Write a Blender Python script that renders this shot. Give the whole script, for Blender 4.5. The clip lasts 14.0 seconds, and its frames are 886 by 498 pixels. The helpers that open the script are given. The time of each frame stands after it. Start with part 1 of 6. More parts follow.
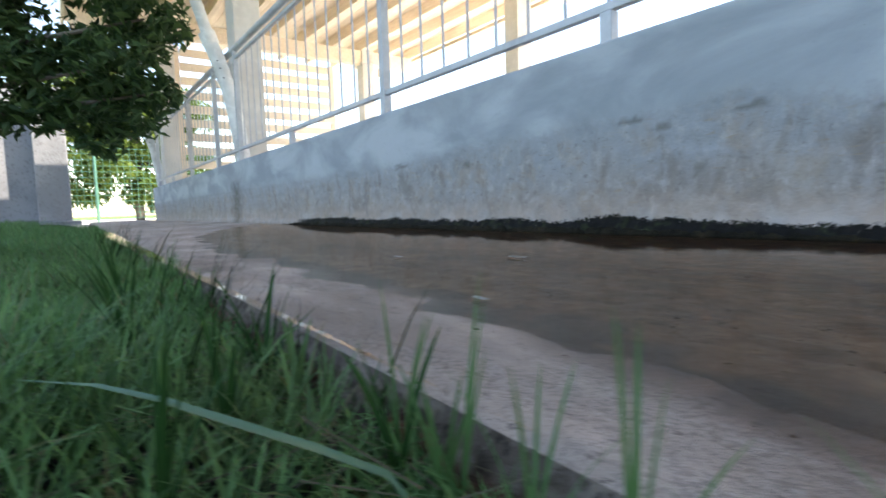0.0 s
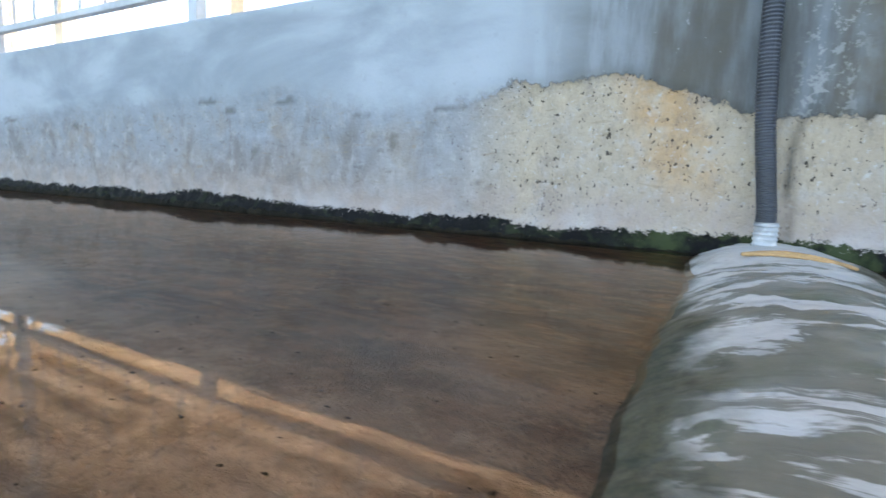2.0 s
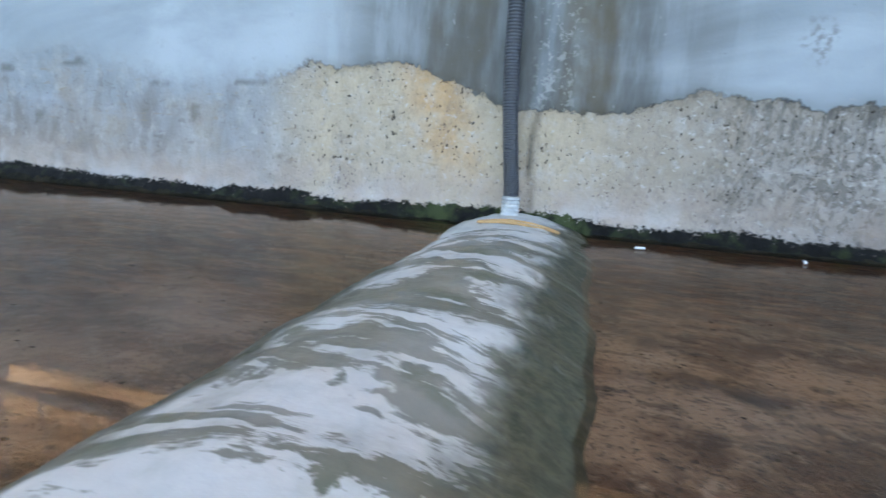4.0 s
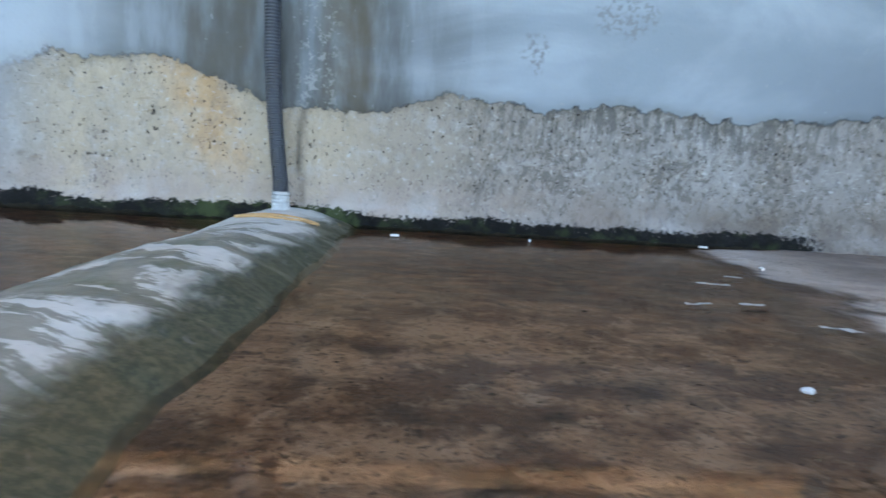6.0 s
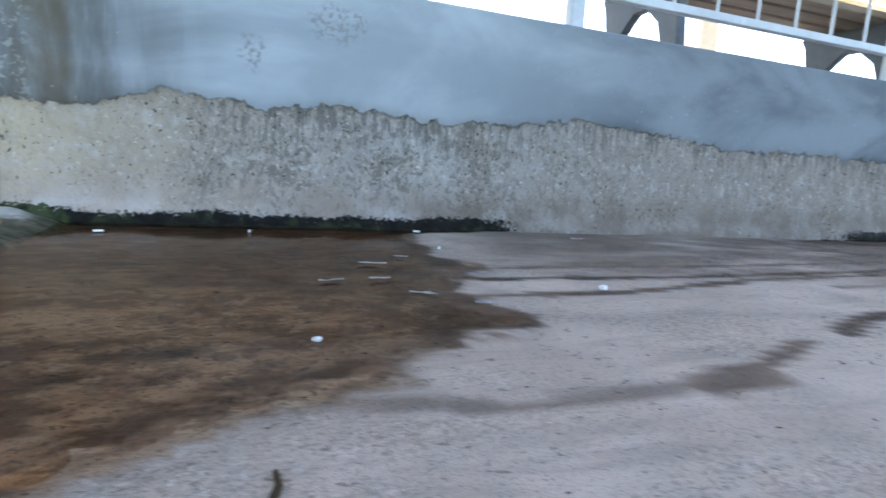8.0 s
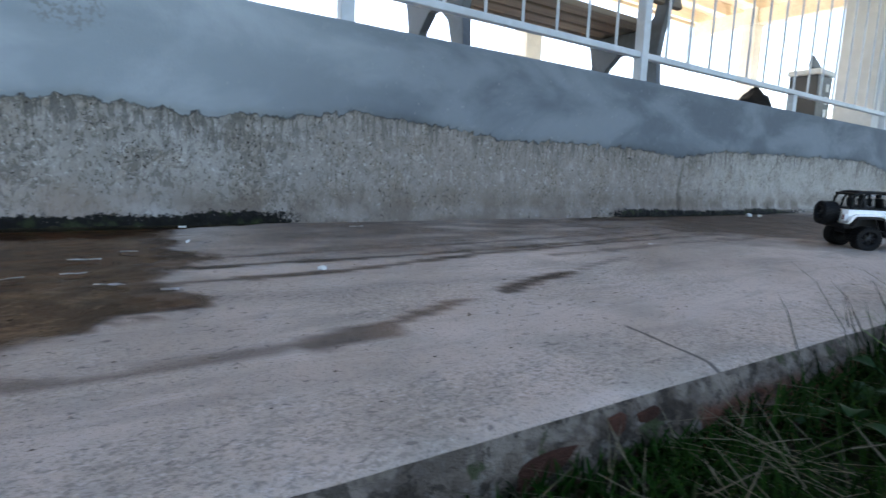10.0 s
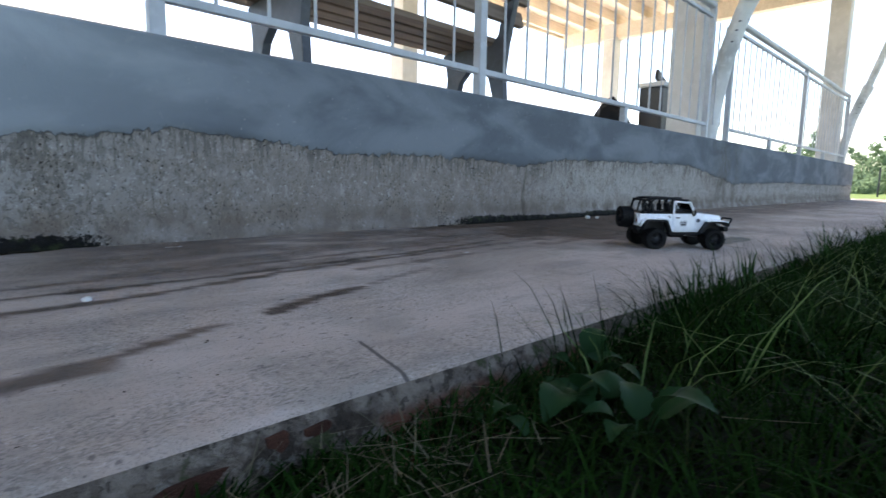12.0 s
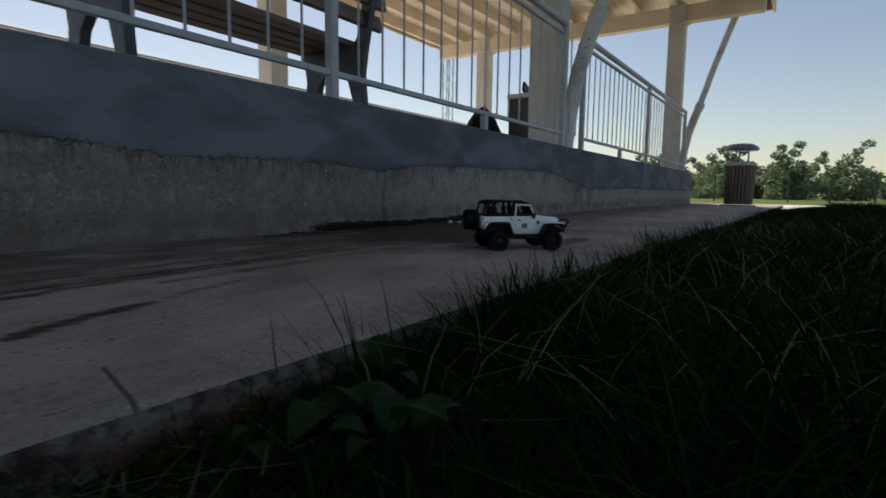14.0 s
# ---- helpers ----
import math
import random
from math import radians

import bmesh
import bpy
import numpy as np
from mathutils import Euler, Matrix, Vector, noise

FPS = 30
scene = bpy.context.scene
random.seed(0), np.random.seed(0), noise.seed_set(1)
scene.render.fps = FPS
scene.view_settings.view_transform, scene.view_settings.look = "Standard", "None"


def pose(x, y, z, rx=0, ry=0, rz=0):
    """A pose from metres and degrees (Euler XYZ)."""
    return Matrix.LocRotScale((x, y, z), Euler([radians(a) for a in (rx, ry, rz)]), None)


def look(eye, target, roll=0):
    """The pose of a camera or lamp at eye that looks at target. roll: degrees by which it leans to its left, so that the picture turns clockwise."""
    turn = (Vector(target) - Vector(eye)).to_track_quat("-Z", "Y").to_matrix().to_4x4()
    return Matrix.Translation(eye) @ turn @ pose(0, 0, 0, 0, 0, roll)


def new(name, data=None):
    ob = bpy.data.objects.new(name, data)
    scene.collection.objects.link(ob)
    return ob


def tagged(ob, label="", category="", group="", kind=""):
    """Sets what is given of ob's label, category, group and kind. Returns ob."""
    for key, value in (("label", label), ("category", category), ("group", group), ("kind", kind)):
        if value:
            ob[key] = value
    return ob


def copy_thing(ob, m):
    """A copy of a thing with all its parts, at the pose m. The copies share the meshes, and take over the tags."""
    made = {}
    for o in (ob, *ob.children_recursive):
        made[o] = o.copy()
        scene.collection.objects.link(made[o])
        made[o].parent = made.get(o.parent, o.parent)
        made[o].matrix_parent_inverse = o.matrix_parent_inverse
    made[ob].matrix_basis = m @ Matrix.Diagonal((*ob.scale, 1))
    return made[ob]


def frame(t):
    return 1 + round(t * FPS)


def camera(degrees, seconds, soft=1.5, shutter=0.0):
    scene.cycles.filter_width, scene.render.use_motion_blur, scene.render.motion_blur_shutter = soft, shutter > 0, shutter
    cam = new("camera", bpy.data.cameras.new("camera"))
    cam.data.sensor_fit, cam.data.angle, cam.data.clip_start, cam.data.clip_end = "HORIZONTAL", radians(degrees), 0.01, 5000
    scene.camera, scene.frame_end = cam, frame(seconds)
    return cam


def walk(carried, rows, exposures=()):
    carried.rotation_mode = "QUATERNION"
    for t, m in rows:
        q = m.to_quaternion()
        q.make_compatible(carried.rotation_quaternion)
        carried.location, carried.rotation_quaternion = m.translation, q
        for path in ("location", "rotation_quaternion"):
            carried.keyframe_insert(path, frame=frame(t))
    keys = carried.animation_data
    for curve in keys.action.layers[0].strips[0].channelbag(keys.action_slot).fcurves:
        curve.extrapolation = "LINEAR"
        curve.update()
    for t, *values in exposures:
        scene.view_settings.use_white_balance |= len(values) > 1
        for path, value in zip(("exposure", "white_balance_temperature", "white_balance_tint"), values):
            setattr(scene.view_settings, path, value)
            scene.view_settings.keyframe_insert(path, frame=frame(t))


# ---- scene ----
# The camera and its way along the grass edge
cam = camera(80.0, 14.0, 1.45, 0.5)
PATH = [
    (0, -0.548, -1.432, 0.104, 144.39, -4.70, -1.85),
    (0.5, -0.452, -1.363, 0.108, 140.35, -5.50, -0.43),
    (1, -0.246, -1.254, 0.117, 133.63, -6.46, -0.27),
    (1.5, -0.062, -1.165, 0.123, 123.03, -6.82, 1.87),
    (2, 0.002, -1.156, 0.118, 119.13, -7.25, 2.48),
    (2.5, 0.045, -1.150, 0.117, 116.01, -7.58, 2.68),
    (3, 0.093, -1.148, 0.119, 113.06, -7.77, 2.53),
    (3.2, 0.114, -1.167, 0.125, 111.22, -8.33, 3.10),
    (5.5, 0.314, -1.230, 0.135, 91.74, -8.75, 3.25),
    (6, 0.366, -1.248, 0.137, 87.58, -8.33, 3.65),
    (6.5, 0.432, -1.277, 0.147, 83.15, -8.28, 3.74),
    (7, 0.499, -1.321, 0.162, 79.28, -8.61, 3.72),
    (7.5, 0.556, -1.350, 0.158, 74.53, -8.12, 3.51),
    (8, 0.615, -1.399, 0.164, 70.34, -8.34, 3.65),
    (8.5, 0.682, -1.432, 0.154, 65.90, -8.04, 2.85),
    (9, 0.742, -1.485, 0.158, 62.47, -8.18, 2.85),
    (9.2, 0.763, -1.496, 0.158, 61.23, -8.18, 2.79),
    (11.5, 0.942, -1.680, 0.182, 48.36, -7.59, 0.98),
    (12, 0.980, -1.716, 0.197, 45.75, -7.30, 1.00),
    (12.5, 1.003, -1.749, 0.208, 42.99, -6.92, 1.01),
    (13, 1.029, -1.774, 0.206, 39.99, -6.48, 1.19),
    (13.5, 1.055, -1.788, 0.206, 36.95, -6.40, 1.50),
    (14, 1.111, -1.795, 0.188, 33.72, -6.33, 0.78),
]
walk(cam, [(t, pose(x, y, z, 90 + pitch, 0, yaw - 90) @ pose(0, 0, 0, 0, 0, roll)) for t, x, y, z, yaw, pitch, roll in PATH],
     [(0.0, 2.1, 7400, 13), (1.0, 2.4, 7300, 13), (1.5, 2.6, 7300, 13), (2.5, 2.85, 7300, 13), (5.5, 2.7, 7000, 12), (8.0, 2.6, 7000, 11), (8.6, 2.4, 7000, 11), (9.2, 2.2, 7050, 11), (11.5, 1.73, 7100, 13), (12.5, 1.53, 7200, 13), (13.2, 1.25, 7350, 13), (13.5, 1.0, 7350, 13), (14.0, -0.35, 7600, 13)])

# Sky and sun: bright hazy daylight, the sun behind the pavilion
SUN_ELEVATION, SUN_TURN = radians(52), radians(28)      # turn from +y towards +x
world = bpy.data.worlds.new("sky")
scene.world = world
world.use_nodes = True
wt = world.node_tree
sky = wt.nodes.new("ShaderNodeTexSky")
sky.sky_type = "NISHITA"
sky.sun_disc = False
sky.sun_elevation = SUN_ELEVATION
sky.sun_rotation = SUN_TURN
sky.air_density, sky.dust_density, sky.ozone_density = 1.0, 0.7, 1.5
wt.links.new(sky.outputs[0], wt.nodes["Background"].inputs[0])
wt.nodes["Background"].inputs[1].default_value = 0.15
sun_lamp = bpy.data.lights.new("sun", "SUN")
sun_lamp.energy, sun_lamp.angle, sun_lamp.color = 5.0, radians(0.6), (1.0, 0.95, 0.87)
sun = new("sun", sun_lamp)
away = Vector((math.sin(SUN_TURN) * math.cos(SUN_ELEVATION), math.cos(SUN_TURN) * math.cos(SUN_ELEVATION), math.sin(SUN_ELEVATION)))
sun.matrix_world = look(away * 30, (0, 0, 0))


# ---- material helpers ----
class Nodes:
    """A material's node tree with short calls."""

    def __init__(self, name, rough=0.8, metal=0.0, coords="Position"):
        self.m = bpy.data.materials.new(name)
        self.m.use_nodes = True
        self.t = self.m.node_tree
        self.b = self.t.nodes["Principled BSDF"]
        self.b.inputs["Roughness"].default_value = rough
        self.b.inputs["Metallic"].default_value = metal
        if coords == "Position":
            self.co = self.t.nodes.new("ShaderNodeNewGeometry").outputs["Position"]
        else:
            self.co = self.t.nodes.new("ShaderNodeTexCoord").outputs["Object"]

    def link(self, a, b):
        if isinstance(a, (int, float)):
            b.default_value = a
        elif isinstance(a, tuple):
            b.default_value = (*a, 1.0) if len(a) == 3 and len(b.default_value) == 4 else a
        else:
            self.t.links.new(a, b)

    def stretch(self, sx, sy, sz, off=(0, 0, 0)):
        n = self.t.nodes.new("ShaderNodeMapping")
        n.inputs["Scale"].default_value = (sx, sy, sz)
        n.inputs["Location"].default_value = off
        self.link(self.co, n.inputs["Vector"])
        return n.outputs[0]

    def noise(self, scale, detail=4.0, rough=0.55, vec=None, warp=0.0):
        n = self.t.nodes.new("ShaderNodeTexNoise")
        n.inputs["Scale"].default_value, n.inputs["Detail"].default_value = scale, detail
        n.inputs["Roughness"].default_value, n.inputs["Distortion"].default_value = rough, warp
        self.link(vec if vec is not None else self.co, n.inputs["Vector"])
        return n.outputs["Fac"]

    def cells(self, scale, vec=None):
        n = self.t.nodes.new("ShaderNodeTexVoronoi")
        n.inputs["Scale"].default_value = scale
        self.link(vec if vec is not None else self.co, n.inputs["Vector"])
        return n.outputs["Distance"]

    def step(self, fac, lo, hi, a=0.0, b=1.0):
        n = self.t.nodes.new("ShaderNodeMapRange")
        n.interpolation_type = "SMOOTHSTEP"
        self.link(fac, n.inputs["Value"])
        for key, v in (("From Min", lo), ("From Max", hi), ("To Min", a), ("To Max", b)):
            n.inputs[key].default_value = v
        return n.outputs[0]

    def mix(self, fac, a, b, how="MIX"):
        n = self.t.nodes.new("ShaderNodeMix")
        n.data_type, n.blend_type = "RGBA", how
        self.link(fac, n.inputs[0])
        self.link(a, n.inputs[6])
        self.link(b, n.inputs[7])
        return n.outputs[2]

    def math(self, op, a, b=0.0, clamp=False):
        n = self.t.nodes.new("ShaderNodeMath")
        n.operation, n.use_clamp = op, clamp
        self.link(a, n.inputs[0])
        self.link(b, n.inputs[1])
        return n.outputs[0]

    def axis(self, i):
        n = self.t.nodes.new("ShaderNodeSeparateXYZ")
        self.link(self.co, n.inputs[0])
        return n.outputs[i]

    def attr(self, name):
        n = self.t.nodes.new("ShaderNodeAttribute")
        n.attribute_name = name
        return n.outputs["Fac"]

    def island(self):
        return self.t.nodes["Geometry"].outputs["Random Per Island"] if "Geometry" in self.t.nodes else self.t.nodes.new("ShaderNodeNewGeometry").outputs["Random Per Island"]

    def bump(self, height, strength=0.5, dist=0.01):
        n = self.t.nodes.new("ShaderNodeBump")
        n.inputs["Strength"].default_value, n.inputs["Distance"].default_value = strength, dist
        self.link(height, n.inputs["Height"])
        self.link(n.outputs[0], self.b.inputs["Normal"])

    def done(self, colour=None, rough=None):
        if colour is not None:
            self.link(colour, self.b.inputs["Base Color"])
        if rough is not None:
            self.link(rough, self.b.inputs["Roughness"])
        return self.m


def simple(name, colour, rough=0.6, metal=0.0, vary=0.25, scale=30.0, bump=0.15, coords="Object", spec=0.5):
    """Paint, plastic or metal with faint grain and wear at two scales."""
    n = Nodes(name, rough, metal, coords)
    n.b.inputs["Specular IOR Level"].default_value = spec
    big, fine = n.noise(scale * 0.15, 3), n.noise(scale, 5)
    dark = tuple(c * (1 - vary) for c in colour)
    light = tuple(min(1.0, c * (1 + vary * 0.5)) for c in colour)
    c = n.mix(n.step(big, 0.3, 0.7), dark, colour)
    c = n.mix(n.step(fine, 0.45, 0.75, 0, 0.6), c, light)
    n.bump(fine, bump, 0.002)
    return n.done(c, n.step(fine, 0.2, 0.8, max(0.02, rough - 0.12), min(1, rough + 0.12)))


# ---- materials ----
def wall_material():
    n = Nodes("plinth_plaster", 0.85)
    n.b.inputs["Specular IOR Level"].default_value = 0.2
    ragged = n.math("MULTIPLY", n.math("SUBTRACT", n.noise(55, 5, 0.65), 0.5), 1.5)
    blend = n.step(n.axis(0), -0.35, -0.75)
    ragged = n.math("MULTIPLY", ragged, n.math("SUBTRACT", 1.0, n.math("MULTIPLY", blend, 0.65)))
    edge = n.math("ADD", n.attr("coat"), ragged)
    coat = n.step(edge, 0.46, 0.54)
    coat = n.math("ADD", n.math("MULTIPLY", coat, n.math("SUBTRACT", 1.0, blend)), n.math("MULTIPLY", n.step(edge, 0.05, 0.95), blend))
    crack = n.math("MULTIPLY", n.attr("crack"), n.math("MULTIPLY", n.step(edge, 0.32, 0.46), n.step(edge, 0.68, 0.54)))
    x, z = n.axis(0), n.axis(2)
    # old lower plaster: pale and worn, beige near the pipe, scuffed, pitted, dripped on below the newer coat
    blot = n.noise(3.2, 6, 0.6)
    streak = n.noise(1.0, 4, 0.6, n.stretch(70, 70, 9), 0.4)
    pits = n.noise(1.0, 3, 0.6, n.stretch(120, 120, 90))
    gouge = n.noise(1.0, 6, 0.7, n.stretch(56, 56, 36), 0.9)
    clump = n.noise(7.0, 4, 0.6)
    shift = n.math("ADD", x, n.math("MULTIPLY", blot, 0.5))
    smooth_left = n.step(shift, -0.1, -0.55)
    grainy = n.step(smooth_left, 0.0, 1.0, 1.0, 0.10)
    rough_right = n.math("MULTIPLY", n.math("MULTIPLY", grainy, n.step(shift, 0.55, 1.0, 0.14, 1.0)), n.step(shift, 1.2, 2.2, 1.0, 0.45))
    beyond = n.step(shift, 0.55, 1.0, 0.12, 1.0)
    low = n.mix(n.step(blot, 0.35, 0.65), (0.25, 0.24, 0.226), (0.36, 0.347, 0.33))
    low = n.mix(n.math("MULTIPLY", n.step(shift, 0.55, 0.85), 0.55), low, (0.20, 0.188, 0.172))
    low = n.mix(n.math("MULTIPLY", smooth_left, n.step(n.noise(6, 4), 0.35, 0.65, 0.3, 0.8)), low, (0.235, 0.214, 0.198))
    low = n.mix(n.math("MULTIPLY", smooth_left, n.step(n.math("ADD", z, n.math("MULTIPLY", n.noise(4, 5, 0.6), 0.3)), 0.22, 0.46)), low, (0.25, 0.27, 0.29))
    low = n.mix(n.math("MULTIPLY", smooth_left, n.step(n.noise(1.0, 5, 0.65, n.stretch(8, 8, 4.0), 0.6), 0.46, 0.68, 0, 0.6)), low, (0.165, 0.140, 0.120))
    low = n.mix(n.math("MULTIPLY", smooth_left, n.step(n.noise(1.0, 5, 0.7, n.stretch(30, 30, 52), 0.5), 0.56, 0.66, 0, 0.5)), low, (0.135, 0.122, 0.112))
    low = n.mix(n.step(shift, 1.3, 2.1, 0.0, 0.85), low, (0.225, 0.198, 0.178))
    low = n.mix(n.step(shift, 3.2, 4.4, 0.0, 0.85), low, (0.36, 0.345, 0.32))
    beige = n.math("MULTIPLY", n.step(x, -0.62, -0.42), n.step(shift, 0.95, 0.45))
    low = n.mix(n.math("MULTIPLY", beige, n.step(blot, 0.25, 0.6, 0.6, 1.0)), low, (0.42, 0.345, 0.25))
    low = n.mix(n.math("MULTIPLY", n.math("MULTIPLY", n.step(x, 0.08, 0.3), n.step(shift, 1.3, 0.8)), 0.6), low, (0.245, 0.21, 0.175))
    rust = n.math("MULTIPLY", n.step(n.math("ADD", x, n.math("MULTIPLY", z, 0.35)), -0.17, -0.07), n.step(n.math("ADD", x, n.math("MULTIPLY", z, 0.3)), 0.04, -0.04))
    rust = n.math("MULTIPLY", rust, n.math("MULTIPLY", n.step(n.noise(14, 4), 0.3, 0.6), n.step(z, 0.05, 0.2)))
    low = n.mix(n.math("MULTIPLY", rust, 0.85), low, (0.46, 0.28, 0.13))
    low = n.mix(n.step(n.noise(7, 6, 0.65), 0.50, 0.64, 0, 0.45), low, (0.28, 0.235, 0.19))
    low = n.mix(n.step(n.noise(22, 5, 0.65), 0.50, 0.68, 0, 0.4), low, (0.42, 0.41, 0.395))
    # scuffs: many small darker marks, crowding together in places
    marks = n.math("ADD", gouge, n.math("MULTIPLY", clump, 0.30))
    low = n.mix(n.math("MULTIPLY", rough_right, n.step(marks, 0.675, 0.71, 0, 0.66)), low, (0.10, 0.09, 0.08))
    fleck = n.math("ADD", n.noise(1.0, 4, 0.7, n.stretch(95, 95, 60), 0.6), n.math("MULTIPLY", clump, 0.25))
    low = n.mix(n.math("MULTIPLY", n.math("MULTIPLY", grainy, n.step(beyond, 0.0, 1.0, 0.4, 1.0)), n.step(fleck, 0.665, 0.69, 0, 0.5)), low, (0.15, 0.14, 0.125))
    low = n.mix(n.math("MULTIPLY", grainy, n.step(n.noise(1.0, 4, 0.7, n.stretch(70, 70, 85), 0.3), 0.60, 0.64, 0, 0.55)), low, (0.47, 0.465, 0.45))
    low = n.mix(n.math("MULTIPLY", n.step(shift, 0.5, 0.1, 0.0, 0.5), n.step(n.noise(1.0, 5, 0.65, n.stretch(16, 16, 75), 0.4), 0.60, 0.67)), low, (0.26, 0.20, 0.135))
    drip = n.math("MULTIPLY", n.attr("under"), n.step(n.math("ADD", streak, n.math("MULTIPLY", clump, 0.2)), 0.60, 0.66, 0, 0.75))
    low = n.mix(n.math("MULTIPLY", drip, n.math("MULTIPLY", grainy, beyond)), low, (0.105, 0.10, 0.092))
    low = n.mix(n.math("MULTIPLY", grainy, n.step(n.math("ADD", pits, n.math("MULTIPLY", clump, 0.30)), 0.785, 0.805, 0, 0.92)), low, (0.042, 0.036, 0.03))
    warm = n.math("MULTIPLY", n.step(z, 0.15, 0.05), n.step(n.noise(11, 4), 0.35, 0.6, 0.2, 0.8))
    low = n.mix(warm, low, n.mix(n.step(x, 0.3, 1.2), (0.33, 0.27, 0.23), (0.13, 0.105, 0.085)))
    white = n.math("MULTIPLY", n.step(n.noise(9, 5), 0.48, 0.64), n.step(z, 0.12, 0.04))
    low = n.mix(n.math("MULTIPLY", white, n.step(x, 0.8, 1.2, 0.35, 0.0)), low, (0.42, 0.41, 0.40))
    # newer blue-grey cement coat with trowel clouds and damp blotches
    cloud, fine = n.noise(2.3, 5, 0.55, n.stretch(0.8, 1, 1.7), 0.5), n.noise(34, 5)
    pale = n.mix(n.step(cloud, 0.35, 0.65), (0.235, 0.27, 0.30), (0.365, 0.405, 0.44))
    dim_coat = n.mix(n.step(cloud, 0.40, 0.64), (0.105, 0.123, 0.143), (0.178, 0.203, 0.228))
    # towards +x the coat is darkened to paint in the wall's dimmer light
    high = n.mix(n.step(n.math("ADD", x, n.math("MULTIPLY", n.noise(0.9, 3), 1.6)), 1.6, 3.0), pale, dim_coat)
    high = n.mix(n.step(n.noise(5.5, 5, 0.6, n.stretch(1, 1, 2.2)), 0.56, 0.72, 0, 0.25), high, (0.24, 0.262, 0.28))
    high = n.mix(n.step(fine, 0.62, 0.75, 0, 0.3), high, (0.27, 0.287, 0.30))
    green = n.math("MULTIPLY", n.step(n.math("ADD", x, n.math("MULTIPLY", cloud, 0.5)), -0.25, 0.15), n.step(n.math("ADD", x, n.math("MULTIPLY", cloud, 0.4)), 0.78, 0.42))
    high = n.mix(n.math("MULTIPLY", green, n.step(n.noise(1.0, 5, 0.6, n.stretch(16, 16, 3.0)), 0.35, 0.6, 0.55, 0.92)), high, (0.085, 0.085, 0.078))
    brown = n.math("MULTIPLY", n.math("MULTIPLY", n.step(x, -0.22, -0.15), n.step(x, 0.0, -0.06)), 0.6)
    brown = n.math("MAXIMUM", brown, n.math("MULTIPLY", n.step(x, 0.10, 0.14), n.step(x, 0.27, 0.21)))
    high = n.mix(n.math("MULTIPLY", brown, n.step(n.noise(12, 4), 0.3, 0.65, 0.2, 0.7)), high, (0.10, 0.078, 0.045))
    lime = n.math("MULTIPLY", n.math("MULTIPLY", n.step(x, 0.05, 0.09), n.step(x, 0.18, 0.13)), n.step(n.noise(60, 5, 0.7), 0.54, 0.60))
    high = n.mix(n.math("MULTIPLY", lime, 0.35), high, (0.42, 0.43, 0.41))
    high = n.mix(n.step(n.noise(70, 2), 0.70, 0.76, 0, 0.5), high, (0.31, 0.32, 0.325))
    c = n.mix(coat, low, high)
    c = n.mix(n.math("MULTIPLY", crack, n.step(n.noise(11, 4), 0.35, 0.6, 0.5, 1.0)), c, (0.035, 0.036, 0.04))
    c = n.mix(n.math("MULTIPLY", n.attr("line"), n.step(n.noise(18, 5), 0.3, 0.6, 0.4, 0.95)), c, (0.085, 0.075, 0.06))
    c = n.mix(n.math("MULTIPLY", n.attr("patch"), n.step(n.noise(80, 4), 0.45, 0.6)), c, (0.20, 0.21, 0.22))
    # damp algae stain creeping up from the puddles
    stain = n.step(n.math("ADD", n.attr("damp"), n.math("MULTIPLY", n.math("SUBTRACT", n.noise(1.0, 6, 0.7, n.stretch(85, 85, 110)), 0.5), 2.2)), 0.35, 0.70)
    algae = n.math("MULTIPLY", n.math("MULTIPLY", n.step(x, -0.28, -0.10), n.step(x, 0.42, 0.18)), n.step(n.noise(20, 5), 0.40, 0.60))
    c = n.mix(stain, c, n.mix(n.math("MAXIMUM", algae, n.step(n.noise(26, 4), 0.5, 0.7, 0, 0.5)), (0.004, 0.004, 0.0035), (0.034, 0.046, 0.016)))
    h = n.math("MULTIPLY", n.step(coat, 0.0, 1.0, 1.0, 0.22), n.math("ADD", n.math("MULTIPLY", pits, -0.6), n.math("MULTIPLY", n.noise(120, 4), 0.5)))
    n.bump(n.math("ADD", h, n.math("MULTIPLY", n.math("MULTIPLY", n.step(marks, 0.66, 0.72), rough_right), n.step(coat, 0.0, 1.0, -0.45, 0.0))), 0.6, 0.006)
    return n.done(c, n.step(fine, 0.2, 0.8, 0.7, 0.95))


